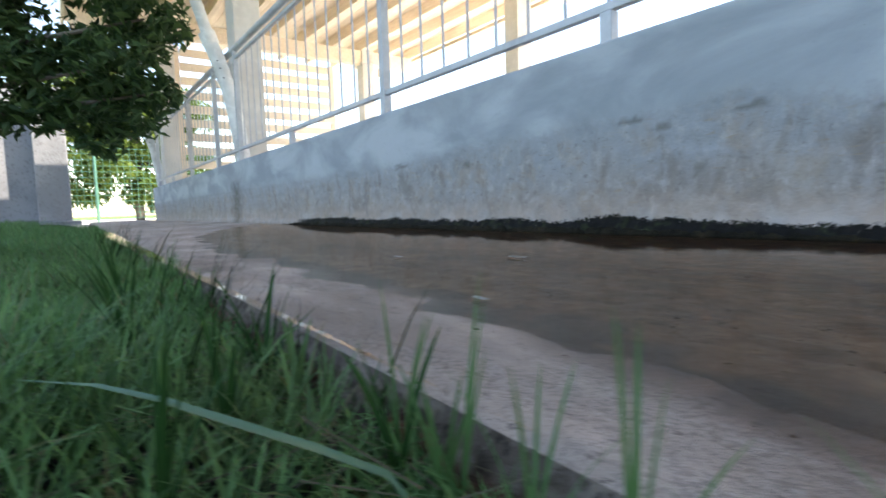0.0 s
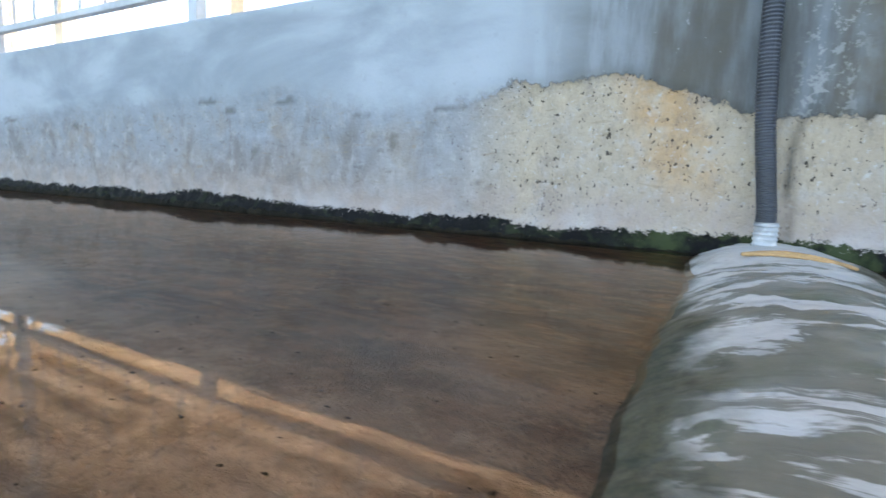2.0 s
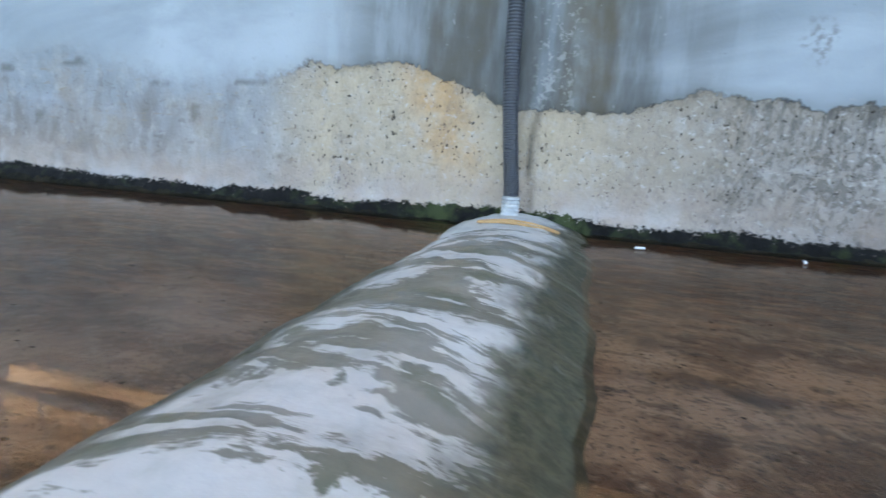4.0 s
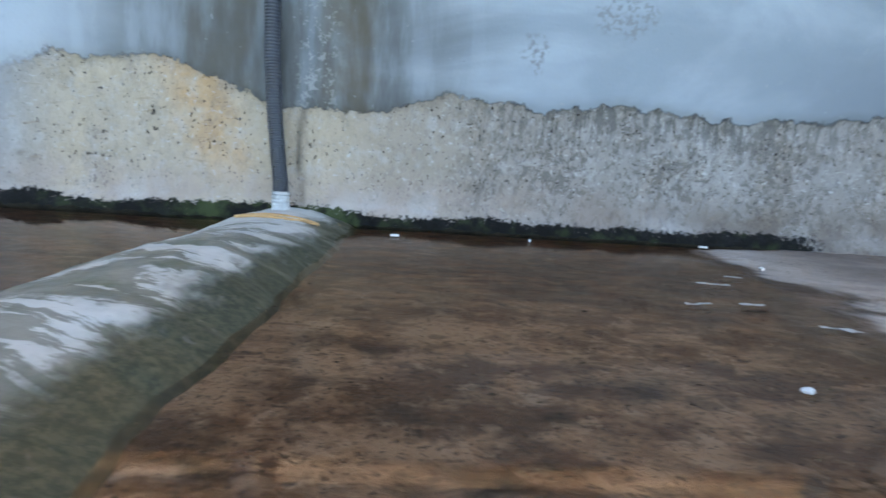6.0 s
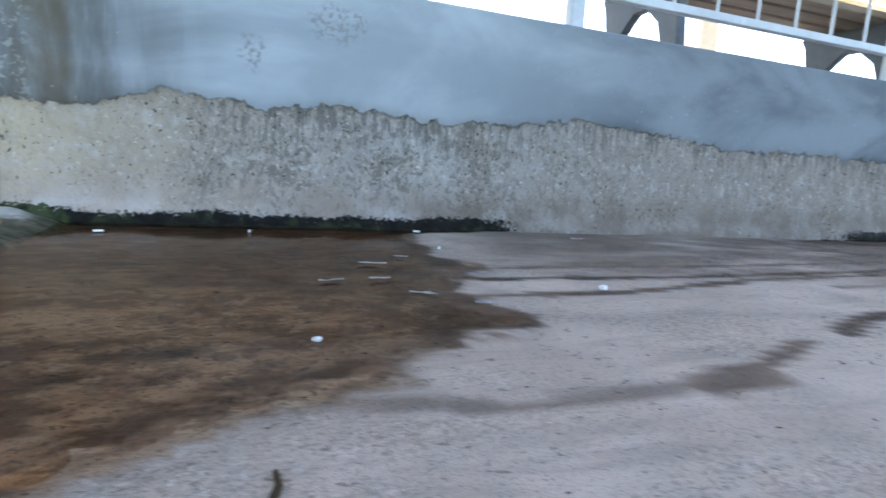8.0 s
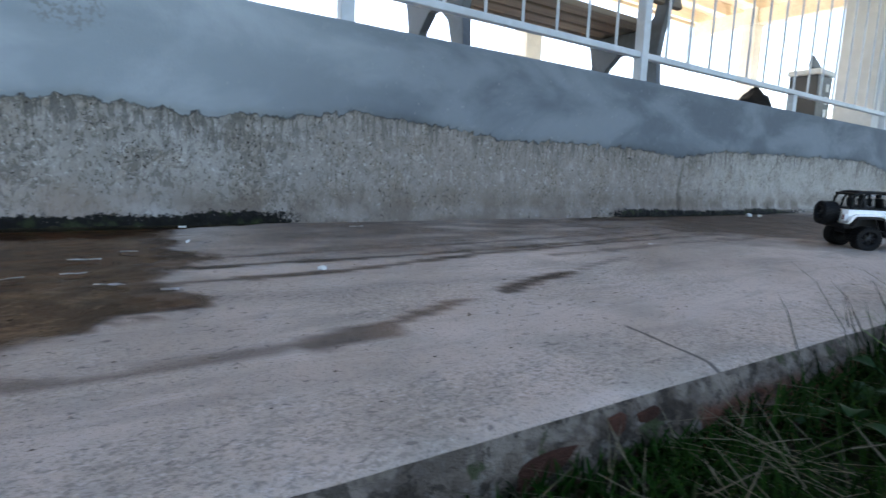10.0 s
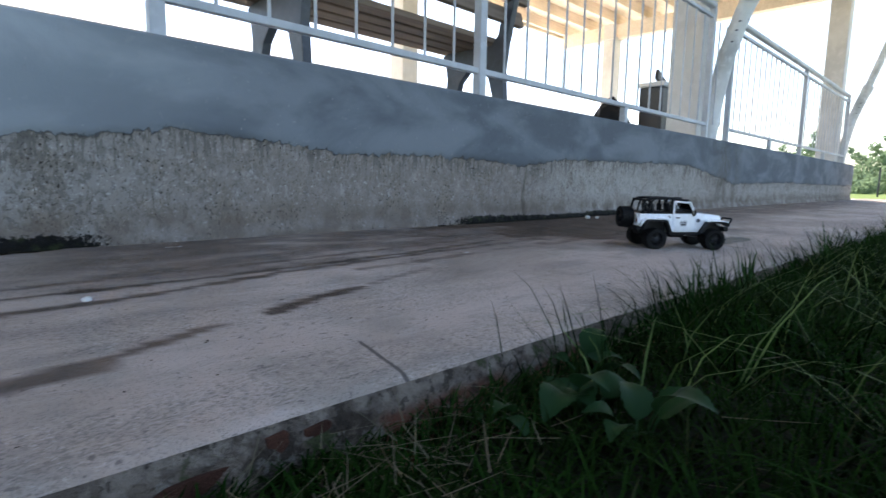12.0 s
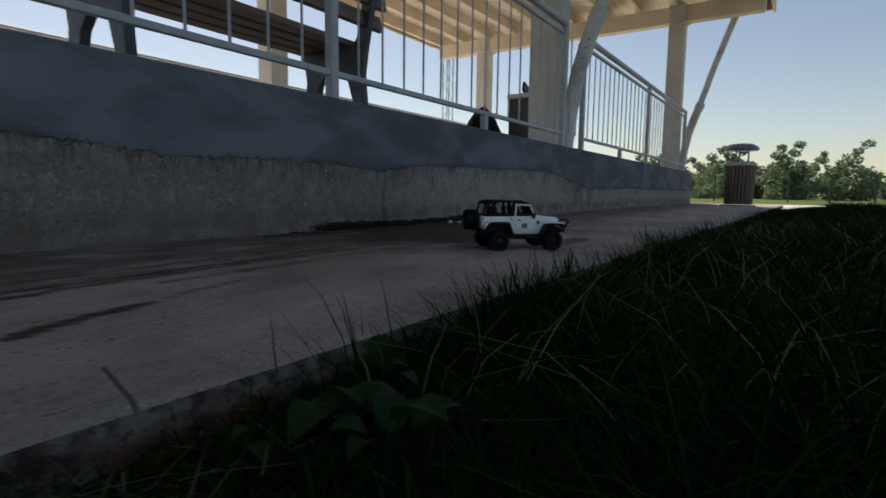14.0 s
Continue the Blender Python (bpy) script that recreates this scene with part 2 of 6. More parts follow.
def floor_material():
    n = Nodes("apron_concrete", 0.8)
    n.b.inputs["Specular IOR Level"].default_value = 0.12
    wet, mud = n.attr("wet"), n.attr("mud")
    blot, fine, grit = n.noise(1.6, 5), n.noise(42, 6, 0.68), n.noise(420, 3, 0.6)
    pock = n.noise(300, 5, 0.7)
    c = n.mix(n.step(blot, 0.35, 0.65), (0.43, 0.355, 0.30), (0.585, 0.495, 0.43))
    c = n.mix(n.step(n.noise(6, 5), 0.5, 0.7, 0, 0.5), c, (0.33, 0.30, 0.26))
    c = n.mix(n.step(n.noise(2.4, 6, 0.65, n.stretch(0.6, 1.8, 1), 0.5), 0.53, 0.66, 0, 0.55), c, (0.27, 0.245, 0.215))
    c = n.mix(n.step(n.noise(1.0, 5, 0.65, n.stretch(4, 22, 4), 0.8), 0.50, 0.68, 0, 0.4), c, (0.30, 0.265, 0.235))
    c = n.mix(n.step(n.noise(1.0, 5, 0.65, n.stretch(9, 20, 9), 0.9), 0.56, 0.68, 0, 0.4), c, (0.60, 0.53, 0.49))
    c = n.mix(n.step(fine, 0.55, 0.75, 0, 0.5), c, (0.58, 0.51, 0.47))
    c = n.mix(n.step(n.math("ADD", pock, n.math("MULTIPLY", n.noise(5, 3), 0.15)), 0.66, 0.71, 0, 0.65), c, (0.17, 0.15, 0.13))
    c = n.mix(n.step(grit, 0.57, 0.63, 0, 0.6), c, (0.20, 0.185, 0.17))
    chips = n.noise(1.0, 3, 0.6, n.stretch(75, 135, 75), 0.3)
    c = n.mix(n.step(n.math("ADD", chips, n.math("MULTIPLY", n.noise(4, 3), 0.12)), 0.70, 0.72, 0, 0.65), c, (0.125, 0.11, 0.10))
    coarse = n.step(n.noise(1.0, 4, 0.6, n.stretch(2.2, 7, 2.2), 0.6), 0.45, 0.60)
    sand = n.noise(1.0, 3, 0.7, n.stretch(160, 230, 160))
    c = n.mix(n.math("MULTIPLY", coarse, n.step(sand, 0.50, 0.60, 0, 0.6)), c, (0.21, 0.185, 0.155))
    c = n.mix(n.math("MULTIPLY", coarse, n.step(n.noise(1.0, 3, 0.7, n.stretch(130, 190, 130, (3, 1, 0))), 0.58, 0.64, 0, 0.55)), c, (0.62, 0.55, 0.50))
    joint = n.math("ABSOLUTE", n.math("SUBTRACT", n.math("SUBTRACT", n.axis(0), n.math("MULTIPLY", n.axis(1), 0.224)), 1.6417))
    joint = n.math("MULTIPLY", n.step(joint, 0.0040, 0.002), n.step(n.axis(1), -1.13, -1.145))
    c = n.mix(n.math("MULTIPLY", joint, 0.85), c, (0.09, 0.078, 0.07))
    speck = n.noise(210, 4, 0.7)
    damp = n.mix(n.step(n.noise(11, 6), 0.4, 0.65), (0.056, 0.034, 0.023), (0.135, 0.087, 0.060))
    damp = n.mix(n.step(pock, 0.60, 0.65, 0, 0.8), damp, (0.035, 0.026, 0.018))
    # wet silt, amber-brown where it is thin, nearly black where leaf mould has settled
    silt = n.mix(n.step(n.noise(11, 7, 0.72, n.stretch(1, 1.3, 1)), 0.42, 0.60), (0.16, 0.088, 0.048), (0.44, 0.295, 0.185))
    silt = n.mix(n.step(n.noise(1.0, 4, 0.6, n.stretch(22, 38, 22), 0.3), 0.54, 0.64, 0, 0.6), silt, (0.075, 0.040, 0.022))
    silt = n.mix(n.step(n.noise(4.5, 5, 0.6), 0.57, 0.67, 0, 0.7), silt, (0.055, 0.030, 0.016))
    silt = n.mix(n.step(n.noise(34, 5, 0.65), 0.55, 0.64, 0, 0.6), silt, (0.52, 0.385, 0.27))
    silt = n.mix(n.step(speck, 0.55, 0.61, 0, 0.7), silt, (0.030, 0.020, 0.013))
    silt = n.mix(n.step(n.noise(30, 3, 0.6), 0.68, 0.72, 0, 0.8), silt, (0.028, 0.017, 0.010))
    soaked = n.mix(n.step(n.noise(15, 6, 0.68, n.stretch(1, 2.2, 1)), 0.43, 0.60), (0.044, 0.016, 0.007), (0.150, 0.064, 0.028))
    soaked = n.mix(n.step(n.noise(1.0, 5, 0.65, n.stretch(16, 90, 16), 0.4), 0.52, 0.58, 0, 0.8), soaked, (0.030, 0.013, 0.007))
    soaked = n.mix(n.step(n.noise(1.0, 4, 0.6, n.stretch(24, 70, 24)), 0.58, 0.65, 0, 0.65), soaked, (0.28, 0.16, 0.085))
    # left pool: sandy silt, paled to stand in for the bright roof reflection
    silt = n.mix(n.step(n.axis(0), 0.0, -0.15, 0.0, 0.5), silt, n.mix(n.step(n.noise(18, 5, 0.65), 0.4, 0.6), (0.30, 0.20, 0.125), (0.55, 0.40, 0.275)))
    silt = n.mix(n.attr("deep"), silt, soaked)
    silt = n.mix(n.math("MULTIPLY", n.attr("stain"), n.step(n.noise(40, 5, 0.7), 0.35, 0.6, 0.35, 0.9)), silt, (0.022, 0.013, 0.008))
    c = n.mix(wet, c, damp)
    c = n.mix(mud, c, silt)
    n.bump(n.math("ADD", n.math("MULTIPLY", grit, -0.9), n.math("SUBTRACT", fine, pock)), 0.7, 0.005)
    rough = n.math("SUBTRACT", n.step(fine, 0.2, 0.8, 0.72, 0.92), n.math("MULTIPLY", wet, 0.42))
    return n.done(c, rough)


def water_material(name, mirror):
    """A film of brown puddle water: clear, tinted, mirror-like at a low angle."""
    n = Nodes(name, 0.02)
    t = n.t
    gloss, clear = t.nodes.new("ShaderNodeBsdfGlossy"), t.nodes.new("ShaderNodeBsdfTransparent")
    gloss.inputs["Roughness"].default_value = 0.02
    gloss.inputs["Color"].default_value = (1.0, 0.89, 0.79, 1)
    clear.inputs["Color"].default_value = (0.95, 0.88, 0.81, 1)
    fres, mixer, bump = t.nodes.new("ShaderNodeFresnel"), t.nodes.new("ShaderNodeMixShader"), t.nodes.new("ShaderNodeBump")
    fres.inputs["IOR"].default_value = 1.34
    ripple = n.math("ADD", n.noise(9, 3, 0.5, n.stretch(0.5, 2.2, 1)), n.math("MULTIPLY", n.noise(34, 3, 0.6, n.stretch(0.35, 2.6, 1)), 0.55))
    bump.inputs["Strength"].default_value, bump.inputs["Distance"].default_value = 0.05, 0.003
    t.links.new(ripple, bump.inputs["Height"])
    t.links.new(bump.outputs[0], gloss.inputs["Normal"])
    t.links.new(bump.outputs[0], fres.inputs["Normal"])
    murk, body = t.nodes.new("ShaderNodeBsdfDiffuse"), t.nodes.new("ShaderNodeMixShader")
    n.link(n.mix(n.noise(7, 5, 0.6, n.stretch(0.6, 2.0, 1)), (0.036, 0.022, 0.014), (0.086, 0.056, 0.036)), murk.inputs["Color"])
    n.link(n.step(n.noise(3, 4), 0.3, 0.7, 0.0, 0.15), body.inputs[0])
    t.links.new(clear.outputs[0], body.inputs[1])
    t.links.new(murk.outputs[0], body.inputs[2])
    n.link(n.math("MULTIPLY", fres.outputs[0], mirror), mixer.inputs[0])
    t.links.new(body.outputs[0], mixer.inputs[1])
    t.links.new(gloss.outputs[0], mixer.inputs[2])
    t.links.new(mixer.outputs[0], t.nodes["Material Output"].inputs["Surface"])
    return n.m


def mortar_material():
    n = Nodes("ridge_mortar", 0.7)
    run = n.noise(1.0, 6, 0.66, n.stretch(3.6, 9.5, 6), 1.0)
    fine = n.noise(48, 5)
    c = n.mix(n.step(n.noise(8, 5), 0.4, 0.65), (0.125, 0.12, 0.088), (0.20, 0.194, 0.162))
    c = n.mix(n.step(n.noise(13, 4), 0.5, 0.68, 0, 0.7), c, (0.075, 0.088, 0.048))
    smear = n.math("ADD", run, n.math("MULTIPLY", n.step(n.axis(1), -0.32, -0.12), 0.14))
    smear = n.math("ADD", smear, n.math("MULTIPLY", n.step(n.axis(1), -0.7, -1.0), 0.02))
    smear = n.math("ADD", smear, n.math("MULTIPLY", n.math("SUBTRACT", n.noise(38, 4, 0.65), 0.5), 0.10))
    c = n.mix(n.math("MULTIPLY", n.step(smear, 0.490, 0.520), n.step(n.noise(16, 5, 0.65), 0.3, 0.6, 0.55, 0.95)), c, (0.46, 0.45, 0.41))
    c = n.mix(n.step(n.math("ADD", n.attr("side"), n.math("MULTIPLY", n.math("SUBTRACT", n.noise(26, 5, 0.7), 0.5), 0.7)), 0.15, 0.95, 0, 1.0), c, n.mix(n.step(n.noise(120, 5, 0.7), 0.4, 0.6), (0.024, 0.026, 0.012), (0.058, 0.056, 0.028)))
    c = n.mix(n.step(fine, 0.62, 0.72, 0, 0.5), c, (0.16, 0.15, 0.13))
    n.bump(n.math("ADD", fine, n.math("MULTIPLY", run, 0.8)), 0.4, 0.004)
    return n.done(c, n.step(run, 0.4, 0.6, 0.45, 0.85))


def kerb_material():
    n = Nodes("kerb_face", 0.9)
    n.b.inputs["Specular IOR Level"].default_value = 0.15
    z, fine = n.axis(2), n.noise(110, 5, 0.65)
    c = n.mix(n.step(n.noise(14, 6, 0.65), 0.44, 0.56), (0.05, 0.038, 0.028), (0.16, 0.125, 0.095))
    c = n.mix(n.step(n.noise(48, 5, 0.7), 0.52, 0.58, 0, 0.45), c, (0.27, 0.245, 0.21))
    lip = n.step(n.math("ADD", z, n.math("MULTIPLY", n.math("SUBTRACT", n.noise(24, 4), 0.5), 0.05)), -0.050, -0.042)
    c = n.mix(n.math("MULTIPLY", lip, 0.8), c, n.mix(n.step(n.noise(40, 5), 0.45, 0.6), (0.12, 0.095, 0.075), (0.25, 0.205, 0.165)))
    red = n.math("MULTIPLY", n.step(n.noise(9, 4, 0.6, n.stretch(1, 1, 0.6)), 0.50, 0.54), n.step(z, -0.045, -0.065))
    c = n.mix(n.math("MULTIPLY", red, n.step(fine, 0.35, 0.6, 0.5, 0.95)), c, (0.15, 0.055, 0.032))
    c = n.mix(n.step(n.noise(52, 5, 0.7), 0.54, 0.60, 0, 0.7), c, (0.030, 0.024, 0.018))
    c = n.mix(n.step(n.noise(30, 5), 0.60, 0.66, 0, 0.8), c, (0.045, 0.058, 0.022))
    n.bump(n.math("ADD", fine, n.noise(34, 4)), 0.9, 0.012)
    return n.done(c)


def leaf_material(name, a, b, dry=None, rough=0.5, lit=0.35, spec=0.2):
    """Leaf or blade: colour varies from piece to piece; light passes through."""
    n = Nodes(name, rough)
    r = n.island()
    c = n.mix(r, a, b)
    if dry:
        c = n.mix(n.step(n.noise(2.5, 3), 0.35, 0.8, 0, 0.25), c, dry)
        c = n.mix(n.step(r, 0.94, 0.99), c, dry)
    n.link(c, n.b.inputs["Base Color"])
    n.b.inputs["Specular IOR Level"].default_value = spec
    tr, mixer = n.t.nodes.new("ShaderNodeBsdfTranslucent"), n.t.nodes.new("ShaderNodeMixShader")
    n.link(c, tr.inputs["Color"])
    mixer.inputs[0].default_value = lit
    n.t.links.new(n.b.outputs[0], mixer.inputs[1])
    n.t.links.new(tr.outputs[0], mixer.inputs[2])
    n.t.links.new(mixer.outputs[0], n.t.nodes["Material Output"].inputs["Surface"])
    return n.m


def ground_material(name, a, b, c2, scale=3.0):
    n = Nodes(name, 0.95)
    c = n.mix(n.step(n.noise(scale, 6), 0.38, 0.62), a, b)
    c = n.mix(n.step(n.noise(scale * 14, 5), 0.5, 0.7, 0, 0.7), c, c2)
    n.b.inputs["Specular IOR Level"].default_value = 0.15
    n.bump(n.noise(scale * 20, 5), 0.6, 0.01)
    return n.done(c)


def wood_material(name, a, b, along=0):
    n = Nodes(name, 0.6)
    s = [14.0, 14.0, 14.0]
    s[along] = 0.9
    grain = n.noise(2.2, 6, 0.6, n.stretch(*s), 0.4)
    c = n.mix(n.step(grain, 0.3, 0.7), a, b)
    c = n.mix(n.step(n.noise(0.9, 4), 0.45, 0.7, 0, 0.4), c, tuple(v * 0.6 for v in a))
    n.bump(grain, 0.25, 0.004)
    return n.done(c)


def glass_material(name, tint=(0.9, 0.94, 0.96)):
    n = Nodes(name, 0.03, 0, "Object")
    t = n.t
    gloss, clear = t.nodes.new("ShaderNodeBsdfGlossy"), t.nodes.new("ShaderNodeBsdfTransparent")
    gloss.inputs["Roughness"].default_value = 0.04
    clear.inputs["Color"].default_value = (*tint, 1)
    fres, mixer = t.nodes.new("ShaderNodeFresnel"), t.nodes.new("ShaderNodeMixShader")
    fres.inputs["IOR"].default_value = 1.5
    t.links.new(fres.outputs[0], mixer.inputs[0])
    t.links.new(clear.outputs[0], mixer.inputs[1])
    t.links.new(gloss.outputs[0], mixer.inputs[2])
    t.links.new(mixer.outputs[0], t.nodes["Material Output"].inputs["Surface"])
    return n.m


WALL, FLOOR, MORTAR, KERB = wall_material(), floor_material(), mortar_material(), kerb_material()
WATER, FILM = water_material("puddle_water", 0.82), water_material("thin_water_film", 0.6)
GRASS = leaf_material("lit_lawn_grass", (0.045, 0.125, 0.04), (0.15, 0.32, 0.105), (0.20, 0.19, 0.09), 0.5, 0.4)
# Same lawn as GRASS, with deep shade painted into the blade colour
SHADED_GRASS = leaf_material("shaded_grass", (0.0010, 0.006, 0.0008), (0.016, 0.050, 0.008), (0.04, 0.045, 0.018), 0.75, 0.15, 0.015)
WEED = leaf_material("weed_leaf", (0.018, 0.058, 0.015), (0.044, 0.112, 0.030), None, 0.5, 0.3, 0.08)
# Pale end of this blade colour paints highlights over the darker grass
LIT_BLADE = leaf_material("lit_grass_blade", (0.022, 0.062, 0.012), (0.19, 0.27, 0.085), None, 0.5, 0.3, 0.08)
BROAD = leaf_material("broad_weed_leaf", (0.008, 0.028, 0.009), (0.022, 0.062, 0.020), None, 0.5, 0.25, 0.1)
FOLIAGE = leaf_material("tree_leaf", (0.030, 0.065, 0.030), (0.085, 0.15, 0.055), None, 0.45, 0.4)
BRIGHT_LEAF = leaf_material("lit_leaf", (0.07, 0.13, 0.03), (0.16, 0.22, 0.05), None, 0.5, 0.5)
# Far leaves are paled: distance haze is put into their colour
HAZY_LEAF = leaf_material("hazy_far_leaf", (0.15, 0.22, 0.145), (0.24, 0.33, 0.20), None, 0.8, 0.5, 0.02)
# Soil goes near black to paint the shade down between the blades
SHADED_SOIL = ground_material("shaded_lawn_soil", (0.008, 0.009, 0.005), (0.014, 0.014, 0.008), (0.028, 0.024, 0.014), 4.0)
FIELD = ground_material("far_lawn", (0.085, 0.14, 0.035), (0.13, 0.17, 0.055), (0.17, 0.18, 0.08), 0.6)
PATHWAY = ground_material("pale_path", (0.66, 0.62, 0.56), (0.76, 0.73, 0.67), (0.56, 0.53, 0.49), 1.5)
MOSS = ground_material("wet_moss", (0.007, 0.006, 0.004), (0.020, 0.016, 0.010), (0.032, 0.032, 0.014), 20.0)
CLAY = ground_material("red_clay", (0.045, 0.019, 0.012), (0.085, 0.036, 0.023), (0.035, 0.018, 0.012), 22.0)
STEEL = simple("white_steel", (0.46, 0.49, 0.53), 0.45, 0.0, 0.25, 25, 0.15, "Position")
COLUMN = simple("cream_column", (0.64, 0.62, 0.59), 0.6, 0.0, 0.2, 12, 0.2, "Position")
PEEL = simple("peeling_white_paint", (0.72, 0.73, 0.73), 0.6, 0.0, 0.4, 16, 0.5, "Position")
CEILING = wood_material("ceiling_boards", (0.78, 0.66, 0.53), (0.90, 0.79, 0.66), 0)
JOIST = wood_material("roof_timber", (0.72, 0.60, 0.47), (0.86, 0.74, 0.61), 0)
BENCH_IRON = simple("blue_cast_iron", (0.075, 0.085, 0.10), 0.5, 0.3, 0.4, 30, 0.3, "Position")
BENCH_WOOD = wood_material("bench_slats", (0.15, 0.105, 0.075), (0.24, 0.175, 0.13), 0)
CONDUIT = simple("grey_conduit", (0.050, 0.058, 0.072), 0.45, 0.0, 0.3, 60, 0.1, "Position")
PUTTY = simple("white_putty", (0.44, 0.46, 0.46), 0.75, 0.0, 0.6, 90, 0.4, "Position")
CAR_WHITE = simple("white_shell", (0.86, 0.89, 0.93), 0.25, 0.0, 0.05, 60, 0.03)
CAR_BLACK = simple("black_plastic", (0.010, 0.0105, 0.012), 0.5, 0.0, 0.3, 120, 0.1, "Object", 0.2)
CAR_SEAT = simple("dark_grey_seat", (0.030, 0.031, 0.034), 0.6, 0.0, 0.3, 90, 0.2, "Object", 0.2)
RUBBER = simple("wet_rubber", (0.007, 0.007, 0.0078), 0.6, 0.0, 0.4, 150, 0.3, "Object", 0.2)
RIM = simple("dark_rim", (0.035, 0.037, 0.042), 0.28, 0.5, 0.3, 100, 0.1)
CHROME = simple("grey_silver", (0.45, 0.46, 0.48), 0.3, 0.7, 0.2, 100, 0.1)
DECAL = simple("grey_decal", (0.10, 0.11, 0.13), 0.5, 0.0, 0.2, 90, 0.05)
LAMP_WHITE = simple("headlamp_lens", (0.85, 0.88, 0.92), 0.12, 0.0, 0.05, 90, 0.02)
AMBER = simple("amber_lens", (0.75, 0.22, 0.04), 0.2, 0.0, 0.1, 90, 0.02)
RED = simple("red_lens", (0.55, 0.03, 0.03), 0.2, 0.0, 0.1, 90, 0.02)
GLASS = glass_material("clear_plastic")
PAPER = simple("wet_paper", (0.66, 0.66, 0.64), 0.7, 0.0, 0.3, 200, 0.3, "Position")
STRING = simple("orange_cord", (0.50, 0.30, 0.13), 0.8, 0.0, 0.3, 300, 0.5, "Position")
BAG = simple("black_bag", (0.010, 0.011, 0.014), 0.6, 0.0, 0.3, 20, 0.3, "Position", 0.12)
BIN_DARK = simple("dark_bin", (0.028, 0.030, 0.035), 0.45, 0.0, 0.3, 30, 0.2, "Position")
LABEL_PALE = simple("pale_print", (0.55, 0.56, 0.57), 0.6, 0.0, 0.1, 60, 0.05, "Position")
LABEL_RED = simple("red_print", (0.45, 0.05, 0.04), 0.6, 0.0, 0.1, 60, 0.05, "Position")
BIN_SLAT = wood_material("bin_slats", (0.12, 0.095, 0.075), (0.20, 0.165, 0.135), 2)
BIN_LID = simple("blue_grey_lid", (0.22, 0.26, 0.29), 0.4, 0.2, 0.2, 15, 0.15, "Position")
BIN_BASE = ground_material("bin_plinth", (0.42, 0.37, 0.31), (0.52, 0.47, 0.40), (0.35, 0.3, 0.25), 4.0)
FENCE = simple("green_fence", (0.08, 0.22, 0.17), 0.5, 0.0, 0.2, 20, 0.1, "Position")
# Pale render toned down all over for the tree's shade on the pier
BLOCKWORK = ground_material("shaded_render", (0.22, 0.23, 0.25), (0.28, 0.29, 0.31), (0.18, 0.18, 0.19), 1.2)
DEBRIS = leaf_material("leaf_crumbs", (0.020, 0.013, 0.007), (0.11, 0.075, 0.04), None, 0.8, 0.05)
BARK = simple("grey_bark", (0.16, 0.14, 0.12), 0.9, 0.0, 0.5, 18, 0.8, "Position")


# ---- mesh helpers ----
def finish(name, bm, material, smooth=False):
    bmesh.ops.recalc_face_normals(bm, faces=bm.faces)
    me = bpy.data.meshes.new(name)
    bm.to_mesh(me)
    bm.free()
    for mm in material if isinstance(material, (list, tuple)) else (material,):
        me.materials.append(mm)
    if smooth:
        me.shade_smooth()
        me.set_sharp_from_angle(angle=radians(40))
    return me


def part(name, bm, material, parent=None, label="", smooth=False):
    """Links a bmesh as one mesh object under a thing or a part."""
    ob = new(name, finish(name, bm, material, smooth))
    if parent is not None:
        ob.parent = parent
    return tagged(ob, label)


def thing(name, label, category, at=None, group="", kind=""):
    """An empty at the base of a thing, which parents its parts."""
    ob = new(name)
    ob.empty_display_size = 0.05
    if at is not None:
        ob.matrix_basis = at
    return tagged(ob, label, category, group, kind)


def box(x0, x1, y0, y1, z0, z1, bevel=0.0, bm=None, m=None):
    own = bm is None
    b = bmesh.new()
    bmesh.ops.create_cube(b, size=1)
    for v in b.verts:
        v.co = Vector(((x0 + x1) / 2 + v.co.x * (x1 - x0), (y0 + y1) / 2 + v.co.y * (y1 - y0), (z0 + z1) / 2 + v.co.z * (z1 - z0)))
    if bevel:
        bmesh.ops.bevel(b, geom=b.edges[:], offset=bevel, segments=2, affect="EDGES", profile=0.5)
    if m is not None:
        b.transform(m)
    if own:
        return b
    merge(bm, b)
    return bm


def merge(bm, other):
    me = bpy.data.meshes.new("join")
    other.to_mesh(me)
    other.free()
    bm.from_mesh(me)
    bpy.data.meshes.remove(me)
    return bm


def prism(points, axis, a, b, bevel=0.0):
    """A flat outline drawn in the two other axes, extruded along axis from a to b."""
    bm = bmesh.new()

    def put(p, w):
        c = list(p)
        c.insert(axis, w)
        return bm.verts.new(c)
    lo, hi = [put(p, a) for p in points], [put(p, b) for p in points]
    bm.faces.new(lo)
    bm.faces.new(hi[::-1])
    for i in range(len(points)):
        j = (i + 1) % len(points)
        bm.faces.new((lo[i], hi[i], hi[j], lo[j]))
    bmesh.ops.recalc_face_normals(bm, faces=bm.faces)
    if bevel:
        bmesh.ops.bevel(bm, geom=bm.edges[:], offset=bevel, segments=2, affect="EDGES", profile=0.5)
    return bm


